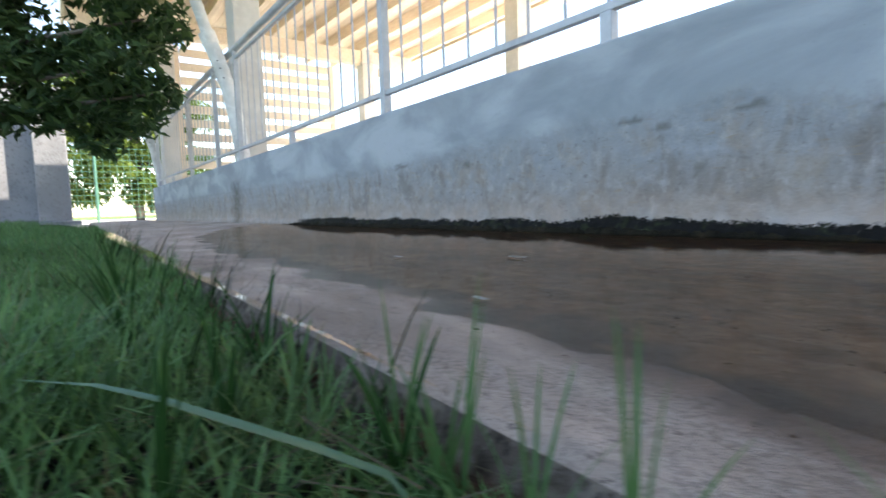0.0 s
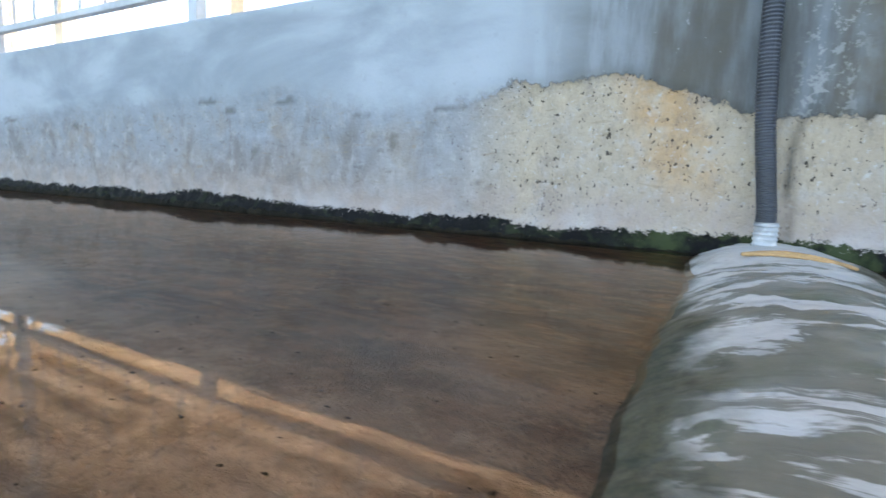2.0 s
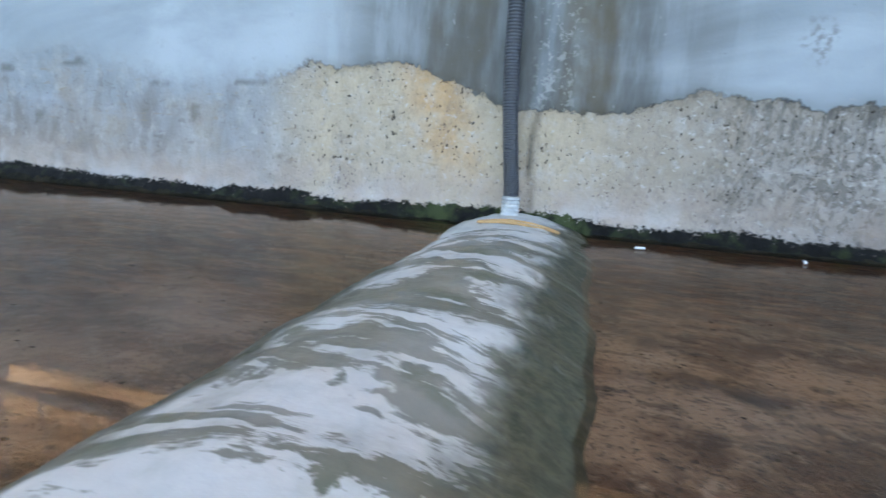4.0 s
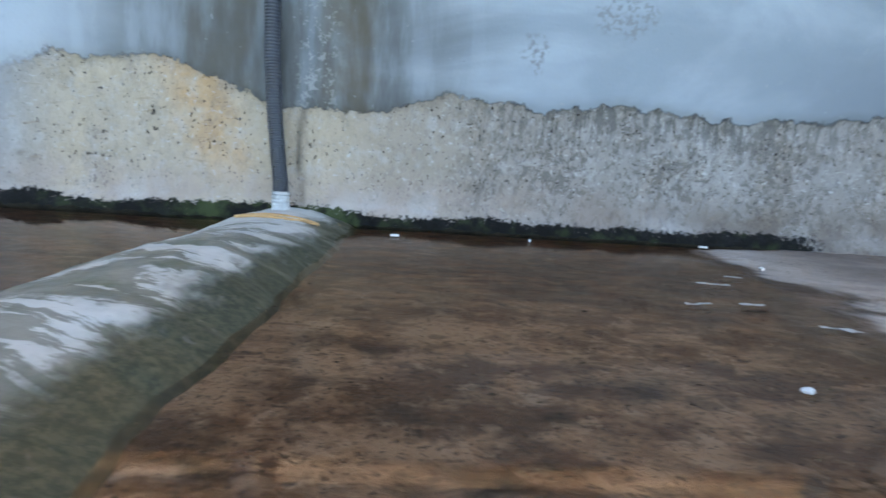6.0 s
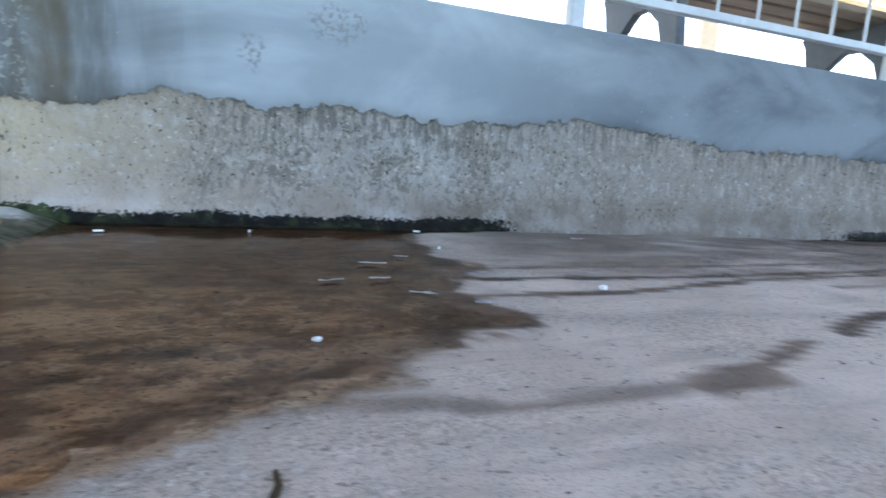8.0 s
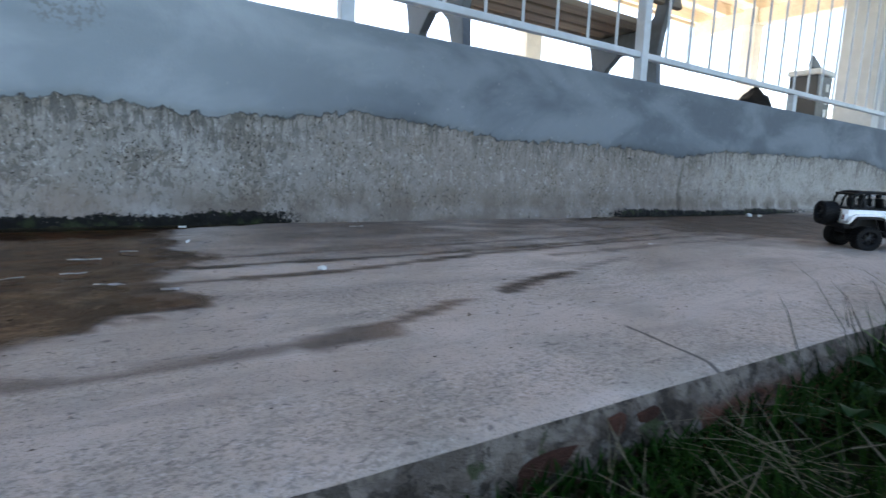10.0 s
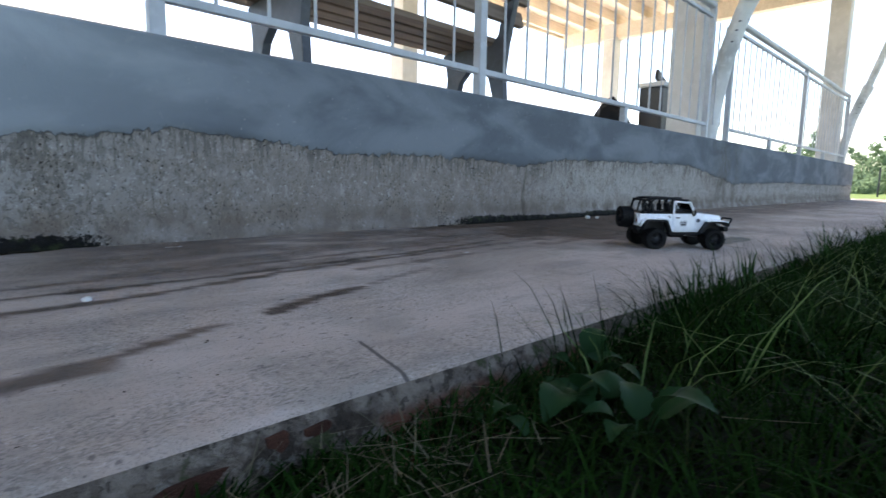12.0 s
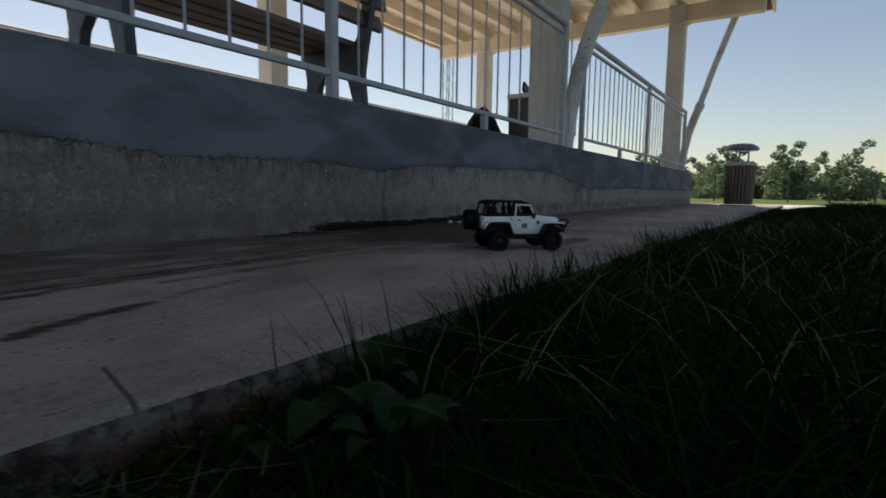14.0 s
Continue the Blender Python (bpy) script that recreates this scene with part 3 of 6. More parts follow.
def lathe(profile, n=24, axis=2, at=(0, 0, 0)):
    """Turns (radius, height) pairs about an axis."""
    bm = bmesh.new()
    rings = []
    for r, h in profile:
        ring = []
        for i in range(n):
            a = 2 * math.pi * i / n
            p = [r * math.cos(a), r * math.sin(a)]
            p.insert(axis, h)
            ring.append(bm.verts.new(Vector(p) + Vector(at)))
        rings.append(ring)
    for k in range(len(rings) - 1):
        for i in range(n):
            j = (i + 1) % n
            bm.faces.new((rings[k][i], rings[k][j], rings[k + 1][j], rings[k + 1][i]))
    for ring, r in ((rings[0], profile[0][0]), (rings[-1], profile[-1][0])):
        if r > 1e-5:
            bm.faces.new(ring)
    bmesh.ops.remove_doubles(bm, verts=bm.verts, dist=1e-6)
    return bm


def tube(points, r, n=8, bm=None, taper=1.0):
    """A round bar along points."""
    bm = bm or bmesh.new()
    pts = [Vector(p) for p in points]
    rings, side = [], None
    for i, p in enumerate(pts):
        d = (pts[min(i + 1, len(pts) - 1)] - pts[max(i - 1, 0)]).normalized()
        if side is None:
            side = d.orthogonal().normalized()
        side = (side - d * side.dot(d)).normalized()
        up = d.cross(side)
        k = r * (1 + (taper - 1) * i / max(1, len(pts) - 1))
        rings.append([bm.verts.new(p + (side * math.cos(2 * math.pi * j / n) + up * math.sin(2 * math.pi * j / n)) * k) for j in range(n)])
    for a, b in zip(rings, rings[1:]):
        for j in range(n):
            bm.faces.new((a[j], a[(j + 1) % n], b[(j + 1) % n], b[j]))
    bm.faces.new(rings[0][::-1])
    bm.faces.new(rings[-1])
    return bm


def arc(p0, p1, p2, n=6):
    a, b, c = Vector(p0), Vector(p1), Vector(p2)
    return [(a * (1 - t) ** 2 + b * 2 * t * (1 - t) + c * t * t) for t in (i / n for i in range(n + 1))]


def wave(x, y, z=0.0, octaves=4):
    return noise.fractal(Vector((x, y, z)), 1.0, 2.0, octaves)


def soft(v):
    v = max(0.0, min(1.0, v))
    return v * v * (3 - 2 * v)


def fall(y):
    """The apron's fall away from the wall."""
    return 0.02 * y


def kerb_y(x):
    return -1.25 - 0.020 * x


# ---- the large structure ----
WALL_LEFT, WALL_RIGHT, TOP = -11.8, 12.65, 0.60
SEAM = [(-12, 0.30), (-5, 0.31), (-3.2, 0.30), (-2.2, 0.33), (-1.5, 0.343), (-1.19, 0.352), (-0.84, 0.275), (-0.62, 0.305), (-0.47, 0.345), (-0.40, 0.333),
        (-0.28, 0.362), (-0.15, 0.322), (-0.05, 0.288), (0.03, 0.262), (0.25, 0.262), (0.42, 0.31), (0.62, 0.285), (0.80, 0.315), (1.05, 0.29), (1.29, 0.307),
        (1.51, 0.338), (1.75, 0.325), (1.96, 0.309), (2.12, 0.293), (2.47, 0.307), (2.85, 0.30), (3.23, 0.285), (3.6, 0.33), (4.4, 0.35), (5.4, 0.36), (6.5, 0.22), (8, 0.25), (13, 0.24)]


def seam(x):
    for (a, za), (b, zb) in zip(SEAM, SEAM[1:]):
        if a <= x <= b:
            return za + (zb - za) * (x - a) / (b - a) + 0.011 * wave(x * 8, 3.1) + (0.011 * wave(x * 26, 9.2) + 0.006 * wave(x * 70, 2.2, 0.0, 2)) * (0.4 + 0.6 * soft((x - 0.3) / 0.4))
    return 0.3


def puddle_edge(x):
    """How strongly water stands at the wall foot."""
    left = soft((x + 4.6) / 0.5) * soft((0.25 - x) / 0.2)
    right = soft((x + 0.1) / 0.2) * soft((1.42 - x) / 0.2)
    far = soft((x - 2.55) / 0.35) * soft((4.9 - x) / 0.8)
    return max(left, right, far)


# chipped spots in the old coat: x, z, half width, half height
CHIPS = [(-1.54, 0.345, 0.05, 0.010), (-1.18, 0.335, 0.045, 0.016), (-1.32, 0.18, 0.028, 0.020), (-0.546, 0.114, 0.03, 0.011), (-2.35, 0.27, 0.06, 0.018), (-0.64, 0.295, 0.06, 0.008), (-1.43, 0.31, 0.025, 0.014), (-0.91, 0.29, 0.05, 0.010), (-2.9, 0.31, 0.07, 0.015), (-0.80, 0.21, 0.015, 0.03)]


def build_plinth():
    """The pavilion's plinth: a solid body with a plastered front in two coats."""
    plinth = thing("wall_plinth", "blue-grey cement plinth wall with old pitted plaster below", "wall", kind="structure")
    body = box(WALL_LEFT, WALL_RIGHT, 0.03, 4.9, -0.3, TOP - 0.004)
    part("wall_core", body, COLUMN, plinth)
    xs, x = [], WALL_LEFT
    while x < WALL_RIGHT:
        xs.append(x)
        x += 0.011 if -2.6 < x < 4.2 else (0.03 if -5 < x < 7 else 0.08)
    xs.append(WALL_RIGHT)
    zs = [-0.10 + 0.011 * i for i in range(64)]
    zs = [z for z in zs if z < TOP - 0.004] + [TOP]
    verts, coat, crack, damp, line, patch, under = [], [], [], [], [], [], []
    for xx in xs:
        s, p = seam(xx), puddle_edge(xx)
        worn = soft((xx + 0.75) / 0.35)
        width = 0.20 - 0.166 * worn
        tide = (0.044 + 0.018 * wave(xx * 3.1, 1.7) + 0.010 * wave(xx * 14, 5.5)) * (0.75 + 0.25 * soft((-0.9 - xx) / 0.5))
        for zz in zs:
            c = soft((zz - s) / width + 0.5)
            near = math.exp(-((zz - s) / 0.020) ** 2) * soft(0.75 + 0.9 * wave(xx * 5, 21.0)) * (0.12 + 0.38 * worn + 0.5 * soft((xx - 0.35) / 0.3))
            rough = 0.006 * wave(xx * 22, zz * 9, 2.0) + 0.006 * wave(xx * 45, zz * 30, 7.0, 2)
            sm = 0.0022 * wave(xx * 5, zz * 5, 4.0)
            lip = 0.018 * soft((0.05 - zz) / 0.04)
            verts.append((xx, -(c * (0.010 + sm) + (1 - c) * (rough * 0.9) + lip * (1 - c)) + 0.002 * near, zz))
            ln = 0.9 * math.exp(-((xx - 0.078 + 0.012 * wave(zz * 9, 2.0)) / 0.008) ** 2) * soft((0.27 - zz) / 0.02)
            ln = max(ln, 0.95 * math.exp(-((xx - 3.236 + 0.02 * wave(zz * 7, 4.0)) / 0.010) ** 2) * soft((0.285 - zz) / 0.02))
            ln = max(ln, 0.8 * soft(0.4 + 1.2 * wave(xx * 2.2, zz * 1.0, 61.0)) * math.exp(-((xx - 5.75) / 0.16) ** 2))
            ln = max(ln, 0.7 * soft(0.5 + 1.0 * wave(xx * 4, zz * 1.5, 64.0)) * math.exp(-((xx - 6.3) / 0.35) ** 2) * soft((zz - 0.02) / 0.1))
            ln = max(ln, 0.75 * math.exp(-((xx + 6.05) / 0.16) ** 2) * soft((0.48 - zz) / 0.15))
            if xx < -0.4:
                for cx, cz, cw, ch in CHIPS:
                    if abs(xx - cx) < 2 * cw and abs(zz - cz) < 2.5 * ch:
                        ln = max(ln, 0.6 * soft((1 - math.hypot((xx - cx) / cw, (zz - cz) / ch) + 0.9 * wave(xx * 25, zz * 60, 29.0)) / 0.5))
            line.append(ln)
            pr = min(math.hypot((xx - 0.80) / 0.09, (zz - 0.505) / 0.05), math.hypot((xx - 0.60) / 0.05, (zz - 0.41) / 0.07) + 0.25) + 0.3 * wave(xx * 30, zz * 30, 66.0)
            patch.append(soft((1 - pr) / 0.3))
            coat.append(c)
            under.append(soft(1.0 - (s - zz) / (0.13 + 0.05 * wave(xx * 3, 8.8))))
            crack.append(near)
            damp.append(p * soft((tide - zz) / 0.03 + 0.5))
    nz = len(zs)
    faces = [(i * nz + j, (i + 1) * nz + j, (i + 1) * nz + j + 1, i * nz + j + 1) for i in range(len(xs) - 1) for j in range(nz - 1)]
    # rounded top arris running back to the floor of the pavilion
    base = len(verts)
    for k, xx in enumerate(xs):
        verts.append((xx, 0.012, TOP + 0.006))
        verts.append((xx, 0.05, TOP + 0.006))
        coat += [1, 1]
        crack += [0, 0]
        damp += [0, 0]
        line += [0, 0]
        patch += [0, 0]
        under += [0, 0]
    for i in range(len(xs) - 1):
        a, b = i * nz + nz - 1, (i + 1) * nz + nz - 1
        faces.append((a, b, base + 2 * (i + 1), base + 2 * i))
        faces.append((base + 2 * i, base + 2 * i + 2, base + 2 * i + 3, base + 2 * i + 1))
    me = bpy.data.meshes.new("plaster_front")
    me.from_pydata(verts, [], faces)
    for key, values in (("coat", coat), ("crack", crack), ("damp", damp), ("line", line), ("patch", patch), ("under", under)):
        me.attributes.new(key, "FLOAT", "POINT").data.foreach_set("value", np.array(values, dtype=np.float32))
    me.materials.append(WALL)
    me.shade_smooth()
    front = new("plaster_front", me)
    front.parent = plinth
    deck = part("platform_floor", box(WALL_LEFT, WALL_RIGHT, 0.05, 4.9, TOP - 0.05, TOP + 0.006), COLUMN, plinth)
    return plinth


# shape of the wet ground
R_EDGE = [(0.0, 1.30), (-0.1, 1.0), (-0.3, 1.0), (-0.52, 1.01), (-0.68, 0.90), (-0.82, 0.95), (-0.92, 0.82), (-1.0, 0.68), (-1.07, 0.55), (-1.13, 0.42), (-1.25, 0.2)]
L_EDGE = [(-5.0, 0.0), (-4.4, -0.35), (-3.2, -0.78), (-2.5, -0.94), (-1.5, -0.97), (-0.9, -1.01), (-0.62, -1.07), (-0.42, -1.14), (0.1, -1.17)]
FILM_EDGE = [(-5.2, -0.02), (-4.4, -0.55), (-3.4, -0.90), (-2.5, -1.02), (-1.5, -1.06), (-0.9, -1.065), (-0.62, -1.10), (-0.42, -1.17), (0.1, -1.205)]
TRACKS = [([(0.5, -0.99), (0.67, -1.005), (0.80, -1.037), (0.93, -1.043), (1.06, -1.028)], 0.013, 0.6), ([(1.02, -1.036), (1.06, -1.03), (1.10, -1.02)], 0.028, 0.8),
          ([(1.13, -1.0), (1.20, -0.975), (1.27, -0.95)], 0.013, 0.9), ([(1.36, -0.93), (1.47, -0.885), (1.58, -0.86)], 0.016, 0.95), ([(1.62, -0.845), (1.85, -0.78)], 0.008, 0.6),
          ([(0.9, -0.52), (1.3, -0.50), (1.6, -0.495), (2.1, -0.46), (2.6, -0.40)], 0.014, 0.8), ([(0.9, -0.60), (1.4, -0.60), (2.0, -0.56), (2.7, -0.46)], 0.015, 0.95),
          ([(0.9, -0.715), (1.2, -0.70), (1.55, -0.63), (2.2, -0.58), (2.9, -0.55)], 0.014, 0.9), ([(1.7, -0.70), (2.3, -0.66), (3.0, -0.62)], 0.014, 0.6),
          ([(0.95, -0.44), (1.5, -0.43), (2.3, -0.36), (2.9, -0.28)], 0.02, 0.45), ([(3.0, -0.85), (3.1, -1.0), (3.05, -1.12)], 0.02, 0.4)]
STAINS = [(0.549, -0.862, 0.030), (0.405, -0.993, 0.026), (0.359, -0.917, 0.022), (0.457, -0.915, 0.012), (0.262, -0.979, 0.02), (0.60, -0.94, 0.012), (0.33, -0.80, 0.016), (0.70, -0.88, 0.012)]


def along(table, v):
    pts = sorted(table)
    if v <= pts[0][0]:
        return pts[0][1]
    for (a, p), (b, q) in zip(pts, pts[1:]):
        if v <= b:
            return p + (q - p) * (v - a) / (b - a)
    return pts[-1][1]


def track_at(x, y):
    best = 0.0
    for pts, w, k in TRACKS:
        if x < pts[0][0] - 0.1 or x > pts[-1][0] + 0.1 or not -1.3 < y < -0.2:
            continue
        for (xa, ya), (xb, yb) in zip(pts, pts[1:]):
            ux, uy = xb - xa, yb - ya
            q = max(0.0, min(1.0, ((x - xa) * ux + (y - ya) * uy) / (ux * ux + uy * uy)))
            d = math.hypot(x - xa - q * ux, y - ya - q * uy)
            d += 0.010 * wave(x * 14, y * 40, 3.0, 2)
            gap = soft(1.0 + 1.5 * wave(x * 2.6, y * 7, 40.0, 3)) if w > 0.02 else soft(1.5 + 1.4 * wave(x * 3.0, y * 7, 44.0, 2))
            best = max(best, k * gap * soft((w - d) / (w * 0.45) + 0.3))
    return best


def wetness(x, y):
    """Signed amount of water: above zero the ground is soaked; and the silt on it."""
    jag = 0.06 * wave(x * 5, y * 9, 1.0) + 0.025 * wave(x * 22, y * 40, 6.0, 3)
    right = (along(R_EDGE, y) + jag * 1.3 - x) if x > 0.05 else -1
    left = (y - along(L_EDGE, x) + jag) * 1.3 if x < 0.12 else -1
    far = (1 - math.hypot((x - 3.4) / 1.15, (y + 0.28) / 0.62) + jag * 3.2 + 0.25 * wave(x * 1.6, y * 7, 33.0)) * 0.5
    return max(right, left, far), right, left, far


def build_apron():
    apron = thing("pavement_apron", "pale pitted concrete apron with brown wet silt patches", "pavement", kind="structure")
    xs, x = [], -14.0
    while x < 14.5:
        xs.append(x)
        x += 0.0125 if -2.2 < x < 3.4 else (0.03 if -5 < x < 6 else 0.15)
    ny = 92
    verts, wet, mud, soaked, stain = [], [], [], [], []
    for xx in xs:
        ky = kerb_y(xx)
        for j in range(ny + 1):
            yy = 0.02 + (ky - 0.02) * j / ny
            w, r, l, f = wetness(xx, yy)
            soak = soft(w / 0.03 + 0.3 * wave(xx * 18, yy * 30, 27.0)) if f < w else 0.97 * soft(w / 0.16 + 0.25 * wave(xx * 4, yy * 14, 71.0))
            deep = soft((w - 0.02) / 0.16)
            sheet = soft((yy - along(FILM_EDGE, xx)) / 0.05 + 0.5 + 1.5 * wave(xx * 5, yy * 9, 15.0)) if xx < 0.1 else 0.0
            shelf = soft((yy + 1.06 + 0.10 * wave(xx * 3, yy * 6, 57.0)) / 0.30) if xx < 0.07 else 1.0 * soft((yy + 0.84 + 0.12 * wave(xx * 3, yy * 6, 57.0)) / 0.4)
            dark = deep * shelf * soft(0.55 + 0.55 * soft((yy + 0.85) / 0.4) + 0.5 * wave(xx * 2.5, yy * 5, 51.0))
            z = fall(yy) + 0.0012 * wave(xx * 9, yy * 9, 2.0) + 0.0007 * wave(xx * 40, yy * 40, 3.0, 2)
            z += 0.0016 + 0.0022 * wave(xx * 26, yy * 44, 81.0, 3) * soft(deep * 3) * soft((0.8 - deep) * 3) - max(0.0075 * deep * (0.55 if f == w else 1.0), 0.0036 * sheet)
            z -= 0.006 * soft((j - ny + 1.2) / 1.2)
            streak = track_at(xx, yy) * (1 - soak)
            rim = 0.35 * soft((w + 0.10) / 0.10) * (1 - soak) * soft(0.5 + wave(xx * 3, yy * 6, 12.0))
            if xx < 0.1:
                rim = max(rim, 0.8 * soft((yy - along(FILM_EDGE, xx) + 0.11) / 0.10 + 0.5 * wave(xx * 4, yy * 9, 37.0)) * soft((xx + 1.1) / 0.4))
            drift = 0.22 * soft(0.2 + 1.2 * wave(xx * 1.5, yy * 4, 17.0))
            foot = 0.74 * soft((yy + 0.80 + 0.14 * wave(xx * 2, yy * 5, 91.0)) / 0.45) * soft((xx - 0.9) / 0.4) * soft(0.8 + 0.6 * wave(xx * 3, yy * 9, 93.0))
            verts.append((xx, yy, z))
            wet.append(max(foot, soak, streak, rim, 0.7 * sheet, 0.45 * soft((0.3 - xx) / 0.3) * soft((xx + 3.5) / 1.0) * soft(0.6 + wave(xx * 3, yy * 8, 19.0)), drift if yy > -0.95 else drift * 0.4))
            soaked.append(dark)
            stain.append(max([soft((r0 * (1 + 0.6 * wave(xx * 30, yy * 50, 23.0)) - math.hypot(xx - sx, (yy - sy) * 1.3)) / (r0 * 0.7) + 0.4) for sx, sy, r0 in STAINS]) if 0.2 < xx < 0.8 and yy < -0.7 else 0.0)
            mud.append(max(deep, soak * soft((0.9 - xx) / 0.25) * 0.75) if l > 0 or r > 0 else 0.0)
    n = ny + 1
    faces = [(i * n + j, i * n + j + 1, (i + 1) * n + j + 1, (i + 1) * n + j) for i in range(len(xs) - 1) for j in range(ny)]
    me = bpy.data.meshes.new("concrete_top")
    me.from_pydata(verts, [], faces)
    for key, values in (("wet", wet), ("mud", mud), ("deep", soaked), ("stain", stain)):
        me.attributes.new(key, "FLOAT", "POINT").data.foreach_set("value", np.array(values, dtype=np.float32))
    me.materials.append(FLOOR)
    me.shade_smooth()
    top = new("concrete_top", me)
    top.parent = apron
    # broken kerb face down to the soil
    verts, faces, rows = [], [], 9
    for i, xx in enumerate(xs):
        for k in range(rows):
            d = k / (rows - 1)
            yy = kerb_y(xx) - 0.003 * (k > 0) - 0.012 * d + 0.011 * wave(xx * 12, d * 2, 5.0) * (k > 0)
            verts.append((xx, yy - 0.004 * (k > 0), fall(kerb_y(xx)) - 0.0042 - 0.17 * d))
    faces = [(i * rows + k, (i + 1) * rows + k, (i + 1) * rows + k + 1, i * rows + k + 1) for i in range(len(xs) - 1) for k in range(rows - 1)]
    me = bpy.data.meshes.new("kerb_face")
    me.from_pydata(verts, [], faces)
    me.materials.append(KERB)
    me.shade_smooth()
    face = new("kerb_face", me)
    face.parent = apron
    # hollow clay bricks showing through the broken render of the kerb
    r = random.Random(77)
    cells = [(1.087, 1.165, 0.052), (1.184, 1.206, 0.037), (1.222, 1.252, 0.040), (1.300, 1.335, 0.058), (1.395, 1.43, 0.066), (0.98, 1.02, 0.062), (0.86, 0.93, 0.058), (0.74, 0.765, 0.066)]
    cells += [(x, x + w, r.uniform(0.055, 0.08)) for x, w in ((1.75, 0.05), (2.3, 0.07), (2.9, 0.04), (-1.3, 0.06), (-1.9, 0.05))]
    for x0, x1, t in cells:
        q, e = (x1 - x0) * 0.15, r.uniform(-0.001, 0.004)
        shape = [(x0, -0.16), (x1, -0.16), (x1, -t - q * 0.5), (x1 - q, -t), (x0 + q, -t - 0.002), (x0, -t - q * 0.5)]
        part("brick", prism(shape, 1, kerb_y(x0) - e - 0.006, kerb_y(x0) + 0.02, 0.0008), CLAY, apron)
    core = part("slab_core", prism([(-14, 0.02), (14.4, 0.02), (14.4, kerb_y(14.4) + 0.03), (-14, kerb_y(-14) + 0.03)], 2, -0.2, -0.05), KERB, apron)
    return apron


def build_water():
    water = thing("water_puddles", "shallow brown rain puddles along the plinth", "puddle", kind="structure")
    for name, x0, x1, y1 in (("pool_surface", -5.4, 0.12, -1.225), ("pool_surface", 0.12, 1.5, -1.1)):
        bm = bmesh.new()
        level = -0.0002 if x0 < 2 else -0.0012
        vs = [bm.verts.new((x, y, fall(y) + level)) for x, y in ((x0, 0.015), (x1, 0.015), (x1, y1), (x0, y1))]
        bm.faces.new(vs)
        ob = part(name, bm, WATER if x0 < 0 else FILM, water)
        if ob.data.polygons[0].normal.z < 0:
            ob.data.flip_normals()
        ob.visible_shadow = False
    bm = bmesh.new()
    rim = [bm.verts.new((3.25 + 0.20 * math.cos(a) * (1 + 0.35 * wave(math.cos(a) * 2, math.sin(a) * 2, 5.0)), -1.01 + 0.055 * math.sin(a) * (1 + 0.4 * wave(math.cos(a) * 3, math.sin(a) * 3, 9.0)), 0.0)) for a in (2 * math.pi * k / 40 for k in range(40))]
    for v in rim:
        v.co.z = fall(v.co.y) + 0.0042
    bm.faces.new(rim)
    ob = part("pool_surface", bm, WATER, water)
    ob.visible_shadow = False
    return water


def build_ground():
    ground = thing("ground", "lawn and field reaching to the far trees", "ground", kind="structure")
    bm = bmesh.new()
    xs = sorted({-4000, -900, -200, -60, -25, 25, 60, 200, 900, 4000} | {-16 + 0.5 * i for i in range(65)})
    ys = sorted({-4000, -900, -200, -60, -20, 30, 60, 200, 900, 4000} | {-8 + 0.4 * i for i in range(16)} | {-1.75, -1.5, -1.38, -1.27, -1.0, 0.3})
    grid = []
    for x in xs:
        row = []
        for y in ys:
            d = kerb_y(x) - y
            z = -0.30
            if y < -1.0 and abs(x) < 17:
                z = -0.085 + 0.06 * soft(d / 0.8) + 0.012 * wave(x * 1.1, y * 1.1, 8.0)
            if d < 0:
                z = -0.16
            if x > 14:
                z = -0.16 if y < 200 else -0.3
            row.append(bm.verts.new((x, y, z)))
        grid.append(row)
    for i in range(len(xs) - 1):
        for j in range(len(ys) - 1):
            f = bm.faces.new((grid[i][j], grid[i + 1][j], grid[i + 1][j + 1], grid[i][j + 1]))
            cx, cy = (xs[i] + xs[i + 1]) / 2, (ys[j] + ys[j + 1]) / 2
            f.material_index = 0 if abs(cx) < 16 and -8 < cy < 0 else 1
    part("ground_sheet", bm, [SHADED_SOIL, FIELD], ground, smooth=True)
    return ground


def lawn_z(x, y):
    d = kerb_y(x) - y
    return -0.085 + 0.06 * soft(d / 0.8) + 0.012 * wave(x * 1.1, y * 1.1, 8.0)


build_ground()
build_plinth()
build_apron()
build_water()
pathway = thing("pavement_path", "pale sunlit concrete path beyond the pavilion", "path", kind="structure")
part("path_slab", prism([(13.2, -6.0), (17.5, -9.0), (18.5, 6.0), (14.4, 12.0), (13.2, 12.0)], 2, -0.20, -0.07, 0.01), PATHWAY, pathway)
# Unseen pale slab, added to bounce sunlight onto the ceiling boards
bounce_pave = thing("pavement_bounce", "unseen pale slab added behind the pavilion to bounce sun upwards", "pavement", kind="structure")
part("bounce_slab", prism([(-14.0, 4.91), (13.15, 4.91), (13.15, 26.0), (-14.0, 26.0)], 2, -0.32, -0.06, 0.01), PATHWAY, bounce_pave)
left_pave = thing("pavement_yard", "pale swept concrete yard beyond the pavilion end", "pavement", kind="structure")
part("yard_slab", prism([(-30, -3.2), (-14.01, -1.6), (-14.01, 6), (-30, 6)], 2, -0.22, -0.05, 0.01), PATHWAY, left_pave)


